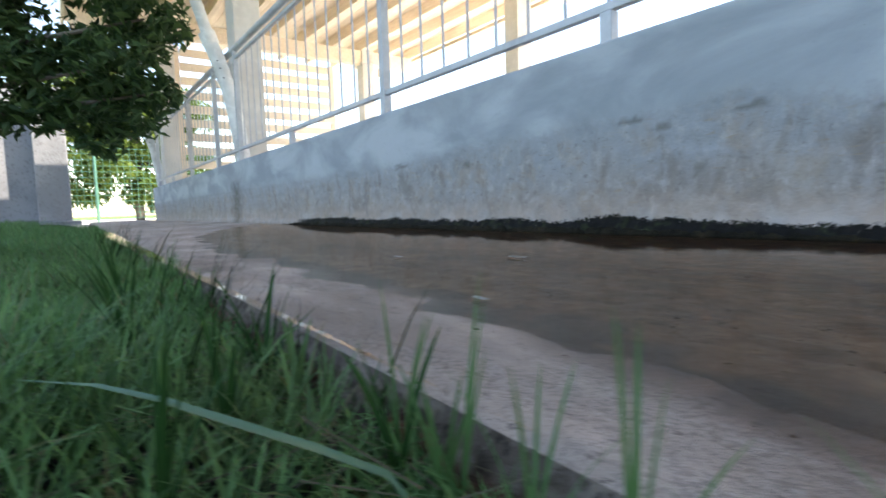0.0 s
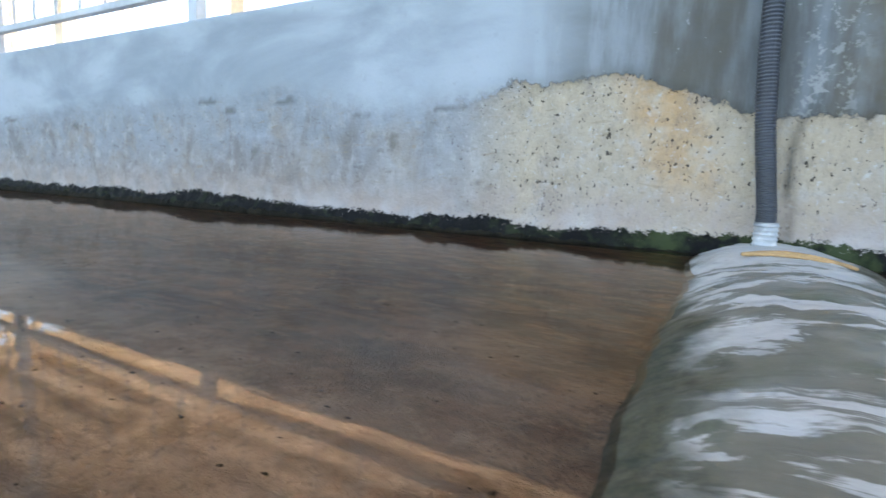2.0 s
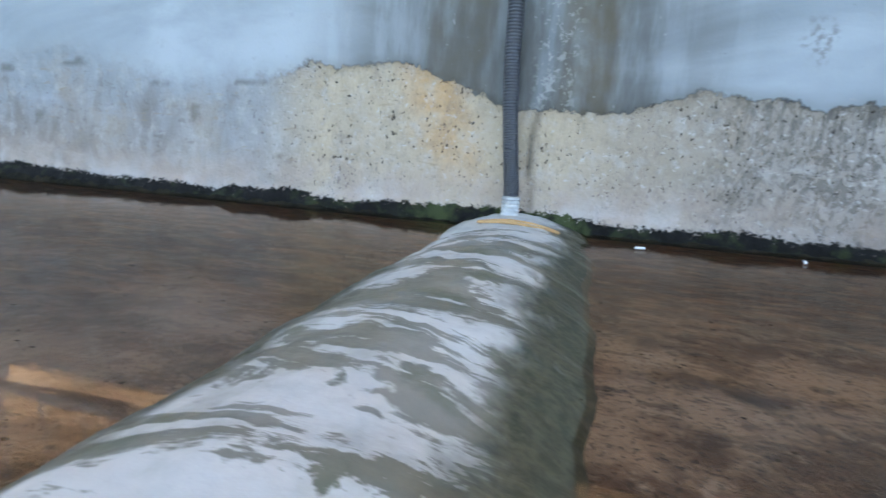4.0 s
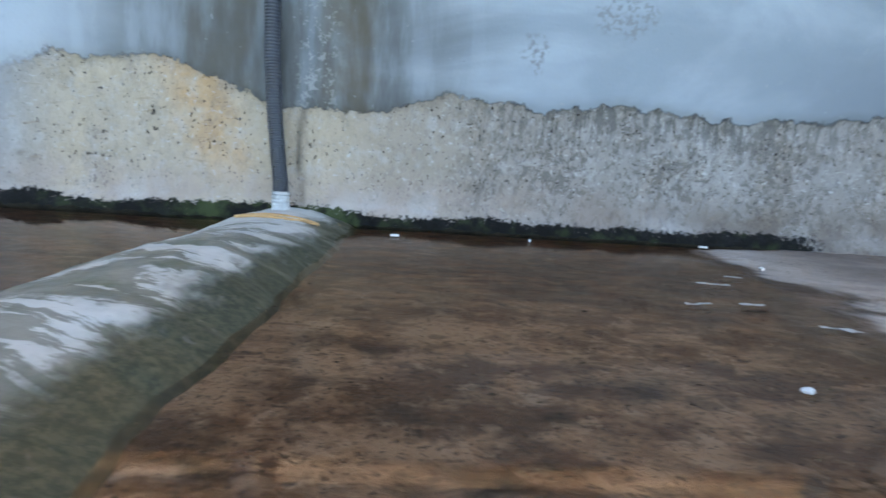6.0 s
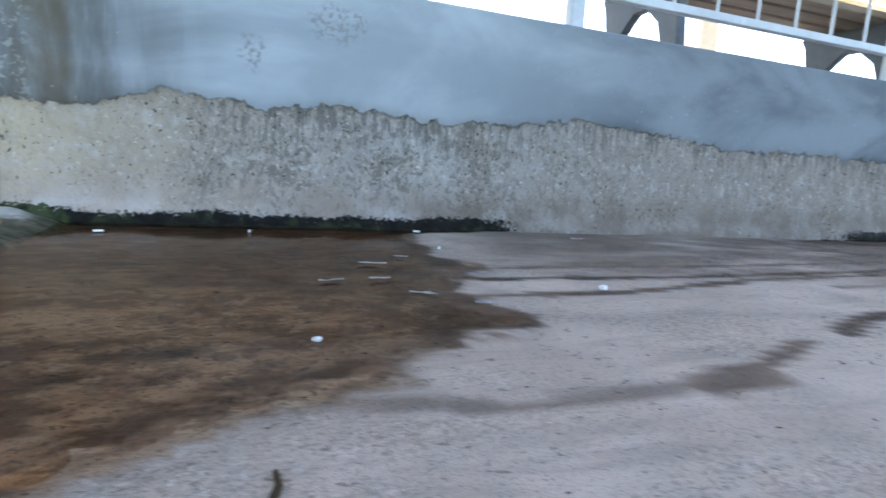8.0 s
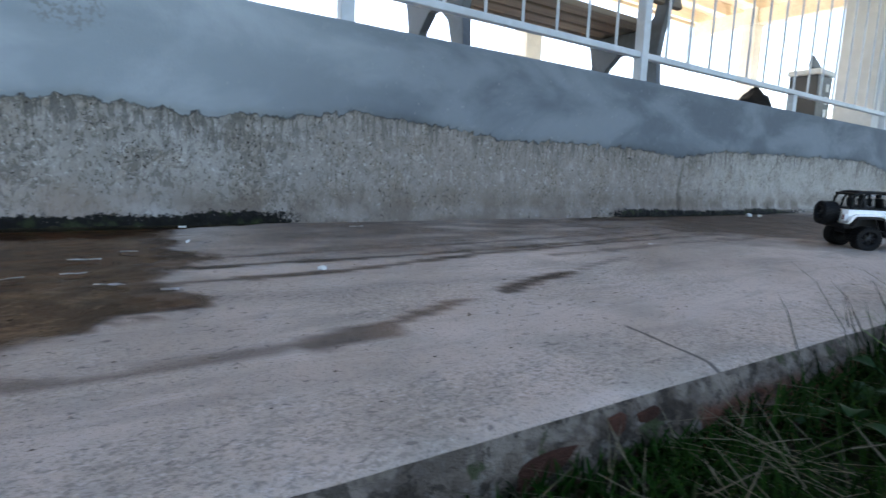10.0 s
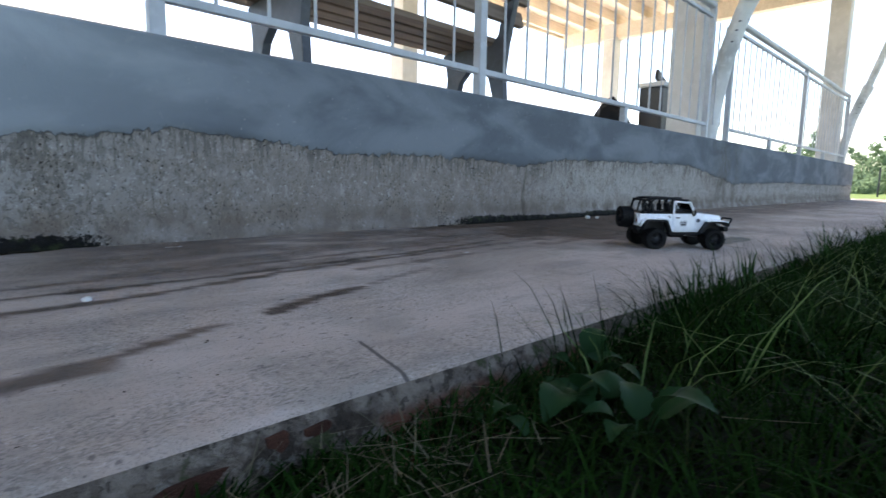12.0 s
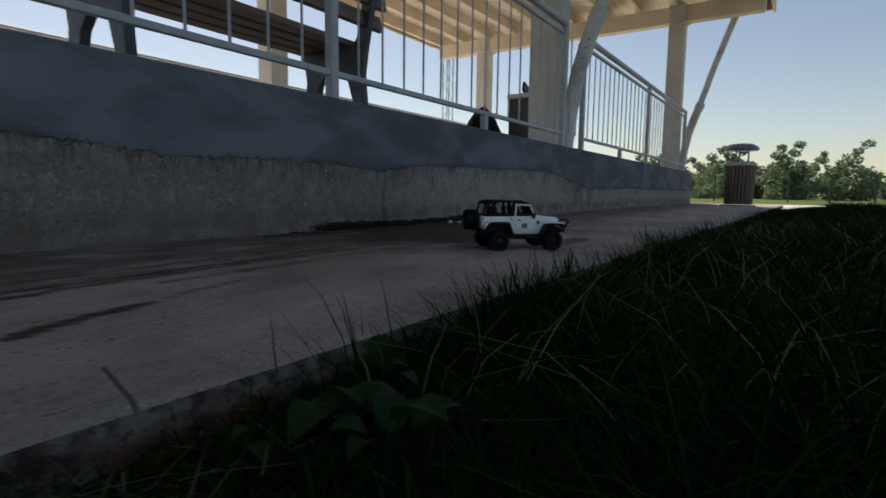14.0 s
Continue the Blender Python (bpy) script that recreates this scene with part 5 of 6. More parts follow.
def build_car(at):
    LENS = simple("dull_lens", (0.22, 0.05, 0.05), 0.35, 0.0, 0.2, 90, 0.02)
    car = thing("toy_car", "white toy off-road car with black roll cage and big tyres", "toy car", at)
    WB, TR, R = 0.1015, 0.067, 0.0350
    # shell: side outline with both wheel arches
    side = [(-0.150, 0.074), (-0.152, 0.118), (0.030, 0.119), (0.040, 0.1225), (0.132, 0.111), (0.139, 0.107), (0.141, 0.078), (0.128, 0.078), (0.118, 0.091), (0.080, 0.091), (0.060, 0.056), (-0.052, 0.056), (-0.066, 0.091), (-0.126, 0.091), (-0.136, 0.074)]
    tub = prism(side, 1, -0.055, 0.055, 0.0025)
    # open rear and cabin: hollow cut by walls built apart, so the block is only the lower half
    for v in tub.verts:
        if v.co.x > 0.045:
            k = 1 - 0.17 * soft((v.co.x - 0.045) / 0.095)
            v.co.y *= k
    body = part("body", tub, CAR_WHITE, car, "glossy white body shell", True)
    hood = prism([(0.044, -0.050), (0.136, -0.042), (0.140, -0.030), (0.140, 0.030), (0.136, 0.042), (0.044, 0.050)], 2, 0.1075, 0.1105, 0.001)
    for v in hood.verts:
        v.co.z += 0.0135 - 0.012 * (v.co.x - 0.044) / 0.096 + 0.002 * (1 - (v.co.y / 0.05) ** 2)
    part("hood", hood, CAR_WHITE, car, "white bonnet", True)
    part("hood_vent", prism([(0.075, -0.018), (0.112, -0.014), (0.112, 0.014), (0.075, 0.018)], 2, 0.1200, 0.1222, 0.0006), DECAL, car, "dark bonnet decal")
    for s in (-1, 1):
        # front wing: flat top that drops ahead of and behind the wheel
        wing = [(0.060, 0.062), (0.083, 0.0965), (0.090, 0.100), (0.140, 0.0985), (0.152, 0.094), (0.153, 0.086), (0.146, 0.089), (0.136, 0.0925), (0.090, 0.0940), (0.070, 0.062)]
        part("front_wing", prism(wing, 1, min(s * 0.042, s * 0.074), max(s * 0.042, s * 0.074), 0.0015), CAR_WHITE, car, "white front wing", True)
        flare = [(0.056, 0.057), (0.080, 0.0935), (0.088, 0.0965), (0.140, 0.0950), (0.152, 0.090), (0.153, 0.080), (0.147, 0.080), (0.138, 0.0885), (0.092, 0.0905), (0.084, 0.0875), (0.065, 0.057)]
        part("front_flare", prism(flare, 1, min(s * 0.050, s * 0.079), max(s * 0.050, s * 0.079), 0.001), CAR_BLACK, car, "matt black wheel flare")
        flare = [(-0.046, 0.058), (-0.062, 0.0950), (-0.070, 0.0990), (-0.124, 0.0985), (-0.133, 0.0940), (-0.147, 0.068), (-0.139, 0.068), (-0.127, 0.0895), (-0.122, 0.0925), (-0.074, 0.0925), (-0.068, 0.0895), (-0.055, 0.058)]
        part("rear_flare", prism(flare, 1, min(s * 0.050, s * 0.081), max(s * 0.050, s * 0.081), 0.001), CAR_BLACK, car, "matt black wheel flare")
        quarter = [(-0.034, 0.061), (-0.050, 0.1010), (-0.060, 0.1060), (-0.132, 0.1055), (-0.147, 0.0980), (-0.152, 0.080), (-0.147, 0.080), (-0.136, 0.0965), (-0.128, 0.1000), (-0.066, 0.1000), (-0.058, 0.0960), (-0.044, 0.061)]
        part("rear_wing", prism(quarter, 1, min(s * 0.050, s * 0.070), max(s * 0.050, s * 0.070), 0.0015), CAR_WHITE, car, "white rear wing", True)
        # door with its window frame
        lo, hi = sorted((s * 0.0545, s * 0.0585))
        door = part("door", prism([(-0.034, 0.070), (-0.024, 0.061), (0.036, 0.061), (0.041, 0.080), (0.040, 0.120), (-0.036, 0.119)], 1, lo, hi, 0.001), CAR_WHITE, car, "white door with tree decal", True)
        for a, b, w in (((-0.034, 0.119), (-0.033, 0.160), 0.0032), ((-0.036, 0.1595), (0.022, 0.1585), 0.0026), ((0.040, 0.119), (0.0205, 0.160), 0.0030)):
            da = Vector((b[0] - a[0], 0, b[1] - a[1]))
            nrm = Vector((-da.z, 0, da.x)).normalized() * w
            quad = [(a[0] + nrm.x, a[1] + nrm.z), (b[0] + nrm.x, b[1] + nrm.z), (b[0] - nrm.x, b[1] - nrm.z), (a[0] - nrm.x, a[1] - nrm.z)]
            part("window_frame", prism(quad, 1, lo, hi, 0.0006), CAR_WHITE, door)
        part("window_seal", prism([(-0.030, 0.120), (0.034, 0.120), (0.031, 0.127), (-0.030, 0.127)], 1, lo + 0.001, hi - 0.001), CAR_BLACK, door)
        part("door_handle", box(-0.027, -0.013, min(s * 0.0585, s * 0.062), max(s * 0.0585, s * 0.062), 0.104, 0.1075, 0.0008), CAR_BLACK, door, "black door handle")
        # tree-row decal and its plain bar
        bm = bmesh.new()
        for k, (dx, hgt) in enumerate(((-0.010, 0.007), (-0.006, 0.011), (-0.001, 0.008), (0.002, 0.012), (0.006, 0.009), (0.010, 0.011))):
            merge(bm, prism([(dx - 0.0024, 0.087), (dx + 0.0024, 0.087), (dx, 0.087 + hgt)], 1, min(s * 0.0585, s * 0.0590), max(s * 0.0585, s * 0.0590)))
        box(-0.010, 0.011, min(s * 0.0585, s * 0.0590), max(s * 0.0585, s * 0.0590), 0.0795, 0.0862, 0, bm)
        box(-0.008, 0.008, min(s * 0.0585, s * 0.0590), max(s * 0.0585, s * 0.0590), 0.0768, 0.0778, 0, bm)
        part("door_decal", bm, DECAL, door, "grey tree-row decal")
        badge = lathe([(0.0, 0.0), (0.0068, 0.0), (0.0068, 0.0006), (0.0054, 0.0006), (0.0054, 0.0003), (0.0, 0.0003)], 20, 1)
        bmesh.ops.transform(badge, matrix=Matrix.Translation((0.054, s * 0.0552, 0.097)) @ Matrix.Scale(s, 4, (0, 1, 0)), verts=badge.verts)
        part("round_badge", badge, DECAL, car, "round grey badge")
        part("side_decal", box(-0.005, 0.005, -0.0004, 0.0004, -0.0016, 0.0016, 0, None, Matrix.Translation((-0.047, s * 0.0556, 0.108)) @ Matrix.Rotation(radians(50), 4, "Y")), DECAL, car)
        # mirror
        mirror = part("mirror", box(0.028, 0.035, min(s * 0.062, s * 0.075), max(s * 0.062, s * 0.075), 0.118, 0.132, 0.0016), CAR_BLACK, car, "black door mirror")
        part("mirror_glass", box(0.0270, 0.0279, min(s * 0.064, s * 0.0735), max(s * 0.064, s * 0.0735), 0.1195, 0.1305), CHROME, mirror)
        part("mirror_arm", box(0.030, 0.038, min(s * 0.056, s * 0.064), max(s * 0.056, s * 0.064), 0.112, 0.119, 0.001), CAR_BLACK, mirror)
        # step, lamps
        part("side_step", box(-0.052, 0.060, min(s * 0.050, s * 0.064), max(s * 0.050, s * 0.064), 0.0485, 0.0555, 0.002), CAR_BLACK, car)
        lamp = lathe([(0.0, 0.0), (0.0085, 0.0), (0.0085, 0.003), (0.0065, 0.0042), (0.0, 0.0046)], 18, 0)
        bmesh.ops.transform(lamp, matrix=Matrix.Translation((0.1425, s * 0.0275, 0.0965)), verts=lamp.verts)
        part("headlight", lamp, LAMP_WHITE, car, "round clear headlight", True)
        part("indicator", box(0.153, 0.1555, min(s * 0.056, s * 0.064), max(s * 0.056, s * 0.064), 0.086, 0.090, 0.0008), AMBER, car, "amber indicator")
        tail = part("tail_light", box(-0.158, -0.1525, min(s * 0.040, s * 0.054), max(s * 0.040, s * 0.054), 0.084, 0.106, 0.0012), CAR_WHITE, car, "white framed tail light")
        part("lens", box(-0.1592, -0.1582, min(s * 0.043, s * 0.051), max(s * 0.043, s * 0.051), 0.088, 0.102), LENS, tail, "dull red lens")
    # cabin: dark interior raised over the shell, seats, wheel
    part("interior", box(-0.146, 0.034, -0.0515, 0.0515, 0.1195, 0.1225, 0.001), CAR_BLACK, car, "black cabin trim")
    for x in (-0.098, -0.018):
        for y in (-0.026, 0.026):
            seat = part("seat", box(x - 0.004, x + 0.024, y - 0.017, y + 0.017, 0.1226, 0.130, 0.003), CAR_SEAT, car, "dark grey seat")
            part("seat_back", box(-0.005, 0.005, -0.017, 0.017, 0.0, 0.030, 0.003, None, pose(x, y, 0.123, 0, -12, 0)), CAR_SEAT, seat)
            part("headrest", box(-0.004, 0.004, -0.009, 0.009, 0.031, 0.042, 0.002, None, pose(x, y, 0.123, 0, -12, 0)), CAR_SEAT, seat)
    part("dashboard", box(0.026, 0.040, -0.050, 0.050, 0.1226, 0.130, 0.003), CAR_BLACK, car)
    ring = [Vector((0.020, 0.026 + 0.0115 * math.cos(a), 0.133 + 0.0115 * math.sin(a))) for a in (2 * math.pi * i / 18 for i in range(19))]
    part("steering_wheel", tube(ring, 0.0014, 6), CAR_BLACK, car)
    # windscreen
    m = pose(0.041, 0, 0.1205, 0, -28, 0)
    frame_ = part("windscreen_frame", box(-0.0025, 0.0025, -0.055, 0.055, 0.037, 0.0435, 0.001, None, m), CAR_WHITE, car, "white windscreen frame", True)
    for s in (-1, 1):
        part("pillar", box(-0.0025, 0.0025, min(s * 0.0485, s * 0.0555), max(s * 0.0485, s * 0.0555), -0.002, 0.0435, 0.001, None, m), CAR_WHITE, frame_)
    part("frame_sill", box(-0.0025, 0.0025, -0.055, 0.055, -0.002, 0.004, 0.001, None, m), CAR_WHITE, frame_)
    glass = part("windscreen", box(-0.0006, 0.0006, -0.049, 0.049, 0.003, 0.038, 0, None, m), GLASS, car, "clear windscreen")
    glass.visible_shadow = False
    for y in (-0.022, 0.014):
        part("wiper", tube([m @ Vector((0.004, y - 0.012, 0.0)), m @ Vector((0.0035, y + 0.014, 0.013))], 0.0012, 5), CAR_BLACK, car, "black wiper")
    # roll cage
    cage = new("roll_cage")
    cage.empty_display_size = 0.02
    cage.parent = car
    tagged(cage, "black tubular roll cage over the cabin")
    for s in (-1, 1):
        y = s * 0.047
        rear = [Vector((-0.140, y, 0.118)), Vector((-0.139, y, 0.140))] + arc((-0.139, y, 0.140), (-0.138, y, 0.168), (-0.108, y, 0.170), 6)[1:] + [Vector((-0.04, y, 0.170)), Vector((0.019, y, 0.1635))]
        part("cage_tube", tube(rear, 0.0040, 10), CAR_BLACK, cage, smooth=True)
        part("cage_tube", tube([(-0.040, y, 0.118), (-0.039, y, 0.150), (-0.038, y, 0.170)], 0.0044, 10), CAR_BLACK, cage, smooth=True)
        part("cage_pad", box(-0.047, -0.030, min(y - 0.004, y + 0.004), max(y - 0.004, y + 0.004), 0.120, 0.150, 0.002), CAR_BLACK, cage)
        brace = [Vector((-0.100, y, 0.170))] + arc((-0.096, y, 0.169), (-0.114, y * 0.98, 0.165), (-0.118, y * 0.96, 0.118), 6)
        part("cage_tube", tube(brace, 0.0035, 8), CAR_BLACK, cage, smooth=True)
    for x in (-0.134, -0.100, -0.040, 0.017):
        z = 0.164 if x in (-0.134, 0.017) else 0.170
        part("cage_bar", tube([(x, -0.047, z), (x, 0, z + 0.0005), (x, 0.047, z)], 0.0042, 10), CAR_BLACK, cage, smooth=True)
    part("roof_bar", box(-0.100, 0.016, -0.006, 0.006, 0.168, 0.1735, 0.0015), CAR_BLACK, cage)
    for s in (-1, 1):
        part("interior_wall", box(-0.148, -0.036, min(s * 0.0500, s * 0.0535), max(s * 0.0500, s * 0.0535), 0.1186, 0.1232, 0.001), CAR_BLACK, car)
    # grille, bumpers, bull bar
    grille = part("grille", prism([(-0.040, 0.078), (0.040, 0.078), (0.038, 0.105), (0.028, 0.1085), (-0.028, 0.1085), (-0.038, 0.105)], 0, 0.139, 0.1425, 0.001), CAR_BLACK, car, "black angry grille")
    for i in range(7):
        y = -0.0135 + 0.0045 * i
        part("slot", box(0.1426, 0.1436, y - 0.0012, y + 0.0012, 0.083, 0.103), CAR_SEAT, grille)
    front = part("front_bumper", prism([(0.142, -0.062), (0.160, -0.058), (0.166, -0.040), (0.167, 0.040), (0.160, 0.058), (0.142, 0.062)], 2, 0.061, 0.076, 0.002), CAR_BLACK, car, "black front bumper")
    hoop = [Vector((0.166, -0.034, 0.070))] + arc((0.170, -0.034, 0.076), (0.188, -0.034, 0.100), (0.189, -0.024, 0.102), 4) + arc((0.189, 0.024, 0.102), (0.188, 0.034, 0.100), (0.170, 0.034, 0.076), 4) + [Vector((0.166, 0.034, 0.070))]
    part("bull_bar", tube(hoop, 0.0032, 8), CAR_BLACK, front, "black bull bar", True)
    for y in (-0.018, 0.018):
        part("tow_hook", tube(arc((0.164, y, 0.066), (0.176, y, 0.068), (0.172, y, 0.058), 5), 0.0016, 6), CHROME, front, "silver tow hook")
    part("rear_bumper", prism([(-0.148, -0.064), (-0.160, -0.060), (-0.166, -0.045), (-0.166, 0.045), (-0.160, 0.060), (-0.148, 0.064)], 2, 0.062, 0.0755, 0.002), CAR_BLACK, car, "black rear bumper")
    part("tailgate", box(-0.1555, -0.1520, -0.038, 0.038, 0.078, 0.116, 0.001), CAR_WHITE, car, "white tailgate")
    # black blocks added inside the wheel arches stand in for their shade
    for shape in ([(0.066, 0.058), (0.082, 0.0905), (0.117, 0.0905), (0.134, 0.078), (0.138, 0.060)], [(-0.056, 0.058), (-0.068, 0.0905), (-0.125, 0.0905), (-0.137, 0.073), (-0.138, 0.062)]):
        part("arch_shade_fill", prism(shape, 1, -0.0465, 0.0465), CAR_BLACK, car)
    # running gear
    part("chassis", box(-0.140, 0.145, -0.024, 0.024, 0.046, 0.060, 0.002), CAR_BLACK, car)
    part("gearbox", box(-0.020, 0.028, -0.020, 0.020, 0.034, 0.048, 0.004), CAR_BLACK, car)
    for x in (-WB, WB):
        part("axle", tube([(x, -TR + 0.01, R), (x, 0.012, R), (x, TR - 0.01, R)], 0.0052, 10), CAR_BLACK, car, smooth=True)
        hub = bmesh.new()
        bmesh.ops.create_uvsphere(hub, u_segments=14, v_segments=10, radius=0.0125)
        bmesh.ops.transform(hub, matrix=Matrix.Translation((x, 0.012, R)), verts=hub.verts)
        part("differential", hub, CAR_BLACK, car, smooth=True)
        for s in (-1, 1):
            spring = [Vector((x + 0.006 + 0.0042 * math.cos(a), s * 0.036 + 0.0042 * math.sin(a), 0.040 + 0.044 * a / 44)) for a in (0.7 * i for i in range(63))]
            part("spring", tube(spring, 0.0009, 5), CHROME, car)
        part("drive_shaft", tube([(x * 0.9, 0.010, R), (x * 0.15, 0.0, 0.042)], 0.0026, 8), CHROME, car)
        for s in (-1, 1):
            add_wheel(car, pose(x, s * TR, R, 0, 23 * s + 40 * x, 0 if s > 0 else 180))
    # spare wheel on the tailgate
    add_wheel(car, pose(-0.1790, 0.004, 0.1035, 0, 0, 90) @ pose(0, 0, 0, 0, 12, 0), "spare_wheel")
    part("spare_mount", box(-0.160, -0.150, -0.010, 0.018, 0.092, 0.114, 0.002), CAR_BLACK, car)
    return car


CAR_X, CAR_Y = 2.861, -0.952
build_car(pose(CAR_X, CAR_Y, fall(CAR_Y) + 0.002, 1, 0, -41) @ Matrix.Scale(1.0, 4))


# ---- litter on the concrete ----
def scrap(x, y, long, wide, turn, curl=0.004, name="paper_scrap", label="torn scrap of wet white paper on the concrete", seed=0):
    bm = bmesh.new()
    rows, n = [], 7
    for i in range(n + 1):
        u = i / n - 0.5
        row = []
        for k in (-0.5, 0.0, 0.5):
            w = wide * (1 + 0.35 * wave(u * 4, seed * 3.1))
            row.append(bm.verts.new((u * long, k * w, 0.0012 + curl * (0.5 + 0.5 * wave(u * 3, k * 2, seed)) * (abs(k) + 0.3))))
        rows.append(row)
    for a, b in zip(rows, rows[1:]):
        for k in range(2):
            bm.faces.new((a[k], b[k], b[k + 1], a[k + 1]))
    ext = bmesh.ops.solidify(bm, geom=bm.faces[:], thickness=0.0007)
    ob = part(name, bm, PAPER, None, label, True)
    ob.matrix_basis = pose(x, y, fall(y) + 0.0012, 0, 0, turn)
    return tagged(ob, category="litter", group="litter on the concrete")


def butt(x, y, turn, long=0.018, r=0.0026):
    bm = tube([(-long / 2, 0, r), (-long * 0.2, 0.0006, r), (long / 2, 0, r)], r, 10)
    ob = part("cigarette_end", bm, PAPER, None, "short white cigarette end on the concrete", True)
    ob.matrix_basis = pose(x, y, fall(y) + 0.001, 0, 0, turn)
    return tagged(ob, category="litter", group="litter on the concrete")


def crumple(x, y, r, seed):
    bm = bmesh.new()
    bmesh.ops.create_icosphere(bm, subdivisions=3, radius=1)
    for v in bm.verts:
        k = 1 + 0.28 * wave(v.co.x * 2 + seed, v.co.y * 2, v.co.z * 2)
        v.co = Vector((v.co.x * r * k, v.co.y * r * 0.8 * k, max(0.0, (v.co.z * 0.55 + 0.45) * r * k)))
    ob = part("crumpled_paper", bm, PAPER, None, "small crumpled ball of white paper on the concrete")
    ob.matrix_basis = pose(x, y, fall(y) + 0.0005)
    return tagged(ob, category="litter", group="litter on the concrete")


for i, (x, y, l, w, a) in enumerate(((0.812, -0.478, 0.055, 0.011, -8), (0.80, -0.596, 0.038, 0.009, 3), (0.723, -0.606, 0.045, 0.007, 14), (0.843, -0.69, 0.046, 0.007, -24),
                                     (0.913, -0.748, 0.026, 0.012, -12), (0.881, -0.412, 0.032, 0.006, -10), (1.464, -0.136, 0.05, 0.012, 5), (-1.367, -0.654, 0.05, 0.014, 4),
                                     (-1.07, -1.003, 0.035, 0.01, -6), (2.113, -0.659, 0.022, 0.012, 8), (-0.60, -1.15, 0.035, 0.005, -10),
                                     (-1.62, -0.796, 0.03, 0.01, 6))):
    scrap(x, y, l * 0.9, w * 1.15, a, curl=0.0045, seed=i + 1)
for x, y, a in ((0.995, -0.311, 70), (1.015, -0.063, -20), (0.31, -0.16, 15), (0.60, -0.12, 80)):
    butt(x, y, a)
for i, (x, y, r) in enumerate(((0.675, -0.865, 0.005), (1.157, -0.682, 0.008), (3.69, -0.12, 0.018), (3.76, -0.14, 0.012))):
    crumple(x, y, r, i * 3.0)


def from_lists(name, verts, faces, material, parent=None):
    me = bpy.data.meshes.new(name)
    me.from_pydata(verts, [], faces)
    me.materials.append(material)
    ob = new(name, me)
    if parent is not None:
        ob.parent = parent
    return ob


def build_debris():
    """Crumbs of leaf, bark and soil lying in the silt and on the concrete."""
    r = random.Random(41)
    verts, faces = [], []
    for _ in range(5200):
        x, y = r.uniform(-2.2, 3.2), -0.02 + (kerb_y(0) + 0.03) * r.random()
        w = wetness(x, y)[0]
        if r.random() > (0.85 if w > 0 else 0.16):
            continue
        s = r.uniform(0.0010, 0.0028) * (2.0 if r.random() < 0.04 else 1.0)
        lift = -0.0048 if w > 0.12 and (x < 0.1 or y > -0.7) else 0.0022
        a, n = r.uniform(0, 6.28), r.choice((3, 4, 5))
        k = len(verts)
        for i in range(n):
            q = a + 6.283 * i / n
            verts.append((x + s * math.cos(q) * r.uniform(0.6, 1.6), y + s * math.sin(q) * r.uniform(0.5, 1.1), fall(y) + lift + s * r.uniform(0.0, 0.4)))
        verts.append((x, y, fall(y) + lift + s * 0.5))
        faces += [(k + i, k + (i + 1) % n, k + n) for i in range(n)]
    ob = from_lists("debris", verts, faces, DEBRIS)
    return tagged(ob, "dark crumbs of leaf and soil on the concrete", "debris", kind="stuff")


build_debris()
twig_from, twig_to = Vector((0.624, -1.126, 0.004)), Vector((0.627, -1.095, 0.004))
twig_base = pose(twig_from.x, twig_from.y, fall(twig_from.y) + 0.001)
twig_run = twig_to - twig_from
twig = part("twig", tube([(0, 0, 0.003), tuple(twig_run * 0.5 + Vector((0.003, 0, 0.004))), tuple(twig_run + Vector((0, 0, 0.003)))], 0.003, 7, None, 0.6), DEBRIS, None, "short dark broken twig lying on the concrete", True)
twig.matrix_basis = twig_base
tagged(twig, category="twig")


# ---- grass, weeds, trees ----
def blades(name, spots, material, label):
    """Many bent, tapered blades in one mesh. A spot: x, y, z, length, width, turn, lean, twist."""
    n = len(spots)
    a = np.array(spots, dtype=np.float64)
    x, y, z, ln, wd, turn, lean, droop, rise = a.T
    dx, dy = np.cos(turn), np.sin(turn)
    sx, sy = -dy, dx
    levels = (0.0, 0.38, 0.75, 1.0)
    widths = (1.0, 0.9, 0.55, 0.0)
    verts = np.zeros((n, 7, 3))
    for k, (t, w) in enumerate(zip(levels, widths)):
        out = ln * (lean * t + droop * t * t)
        up = ln * t * np.sqrt(np.clip(1 - (lean * 0.55 + droop * 0.5 * t) ** 2, 0.08, 1)) - ln * droop * 0.35 * t ** 3
        up = up * rise
        cx, cy, cz = x + dx * out, y + dy * out, z + up
        if k < 3:
            for s, slot in ((-0.5, 2 * k), (0.5, 2 * k + 1)):
                verts[:, slot] = np.stack((cx + sx * wd * w * s, cy + sy * wd * w * s, cz), axis=1)
        else:
            verts[:, 6] = np.stack((cx, cy, cz), axis=1)
    base = np.arange(n)[:, None] * 7
    tris = np.concatenate([base + np.array(t) for t in ((0, 1, 3), (0, 3, 2), (2, 3, 5), (2, 5, 4), (4, 5, 6))], axis=1).reshape(-1, 3)
    me = bpy.data.meshes.new(name)
    me.from_pydata(verts.reshape(-1, 3), [], tris)
    me.materials.append(material)
    me.shade_smooth()
    return tagged(new(name, me), label, "grass", kind="stuff")


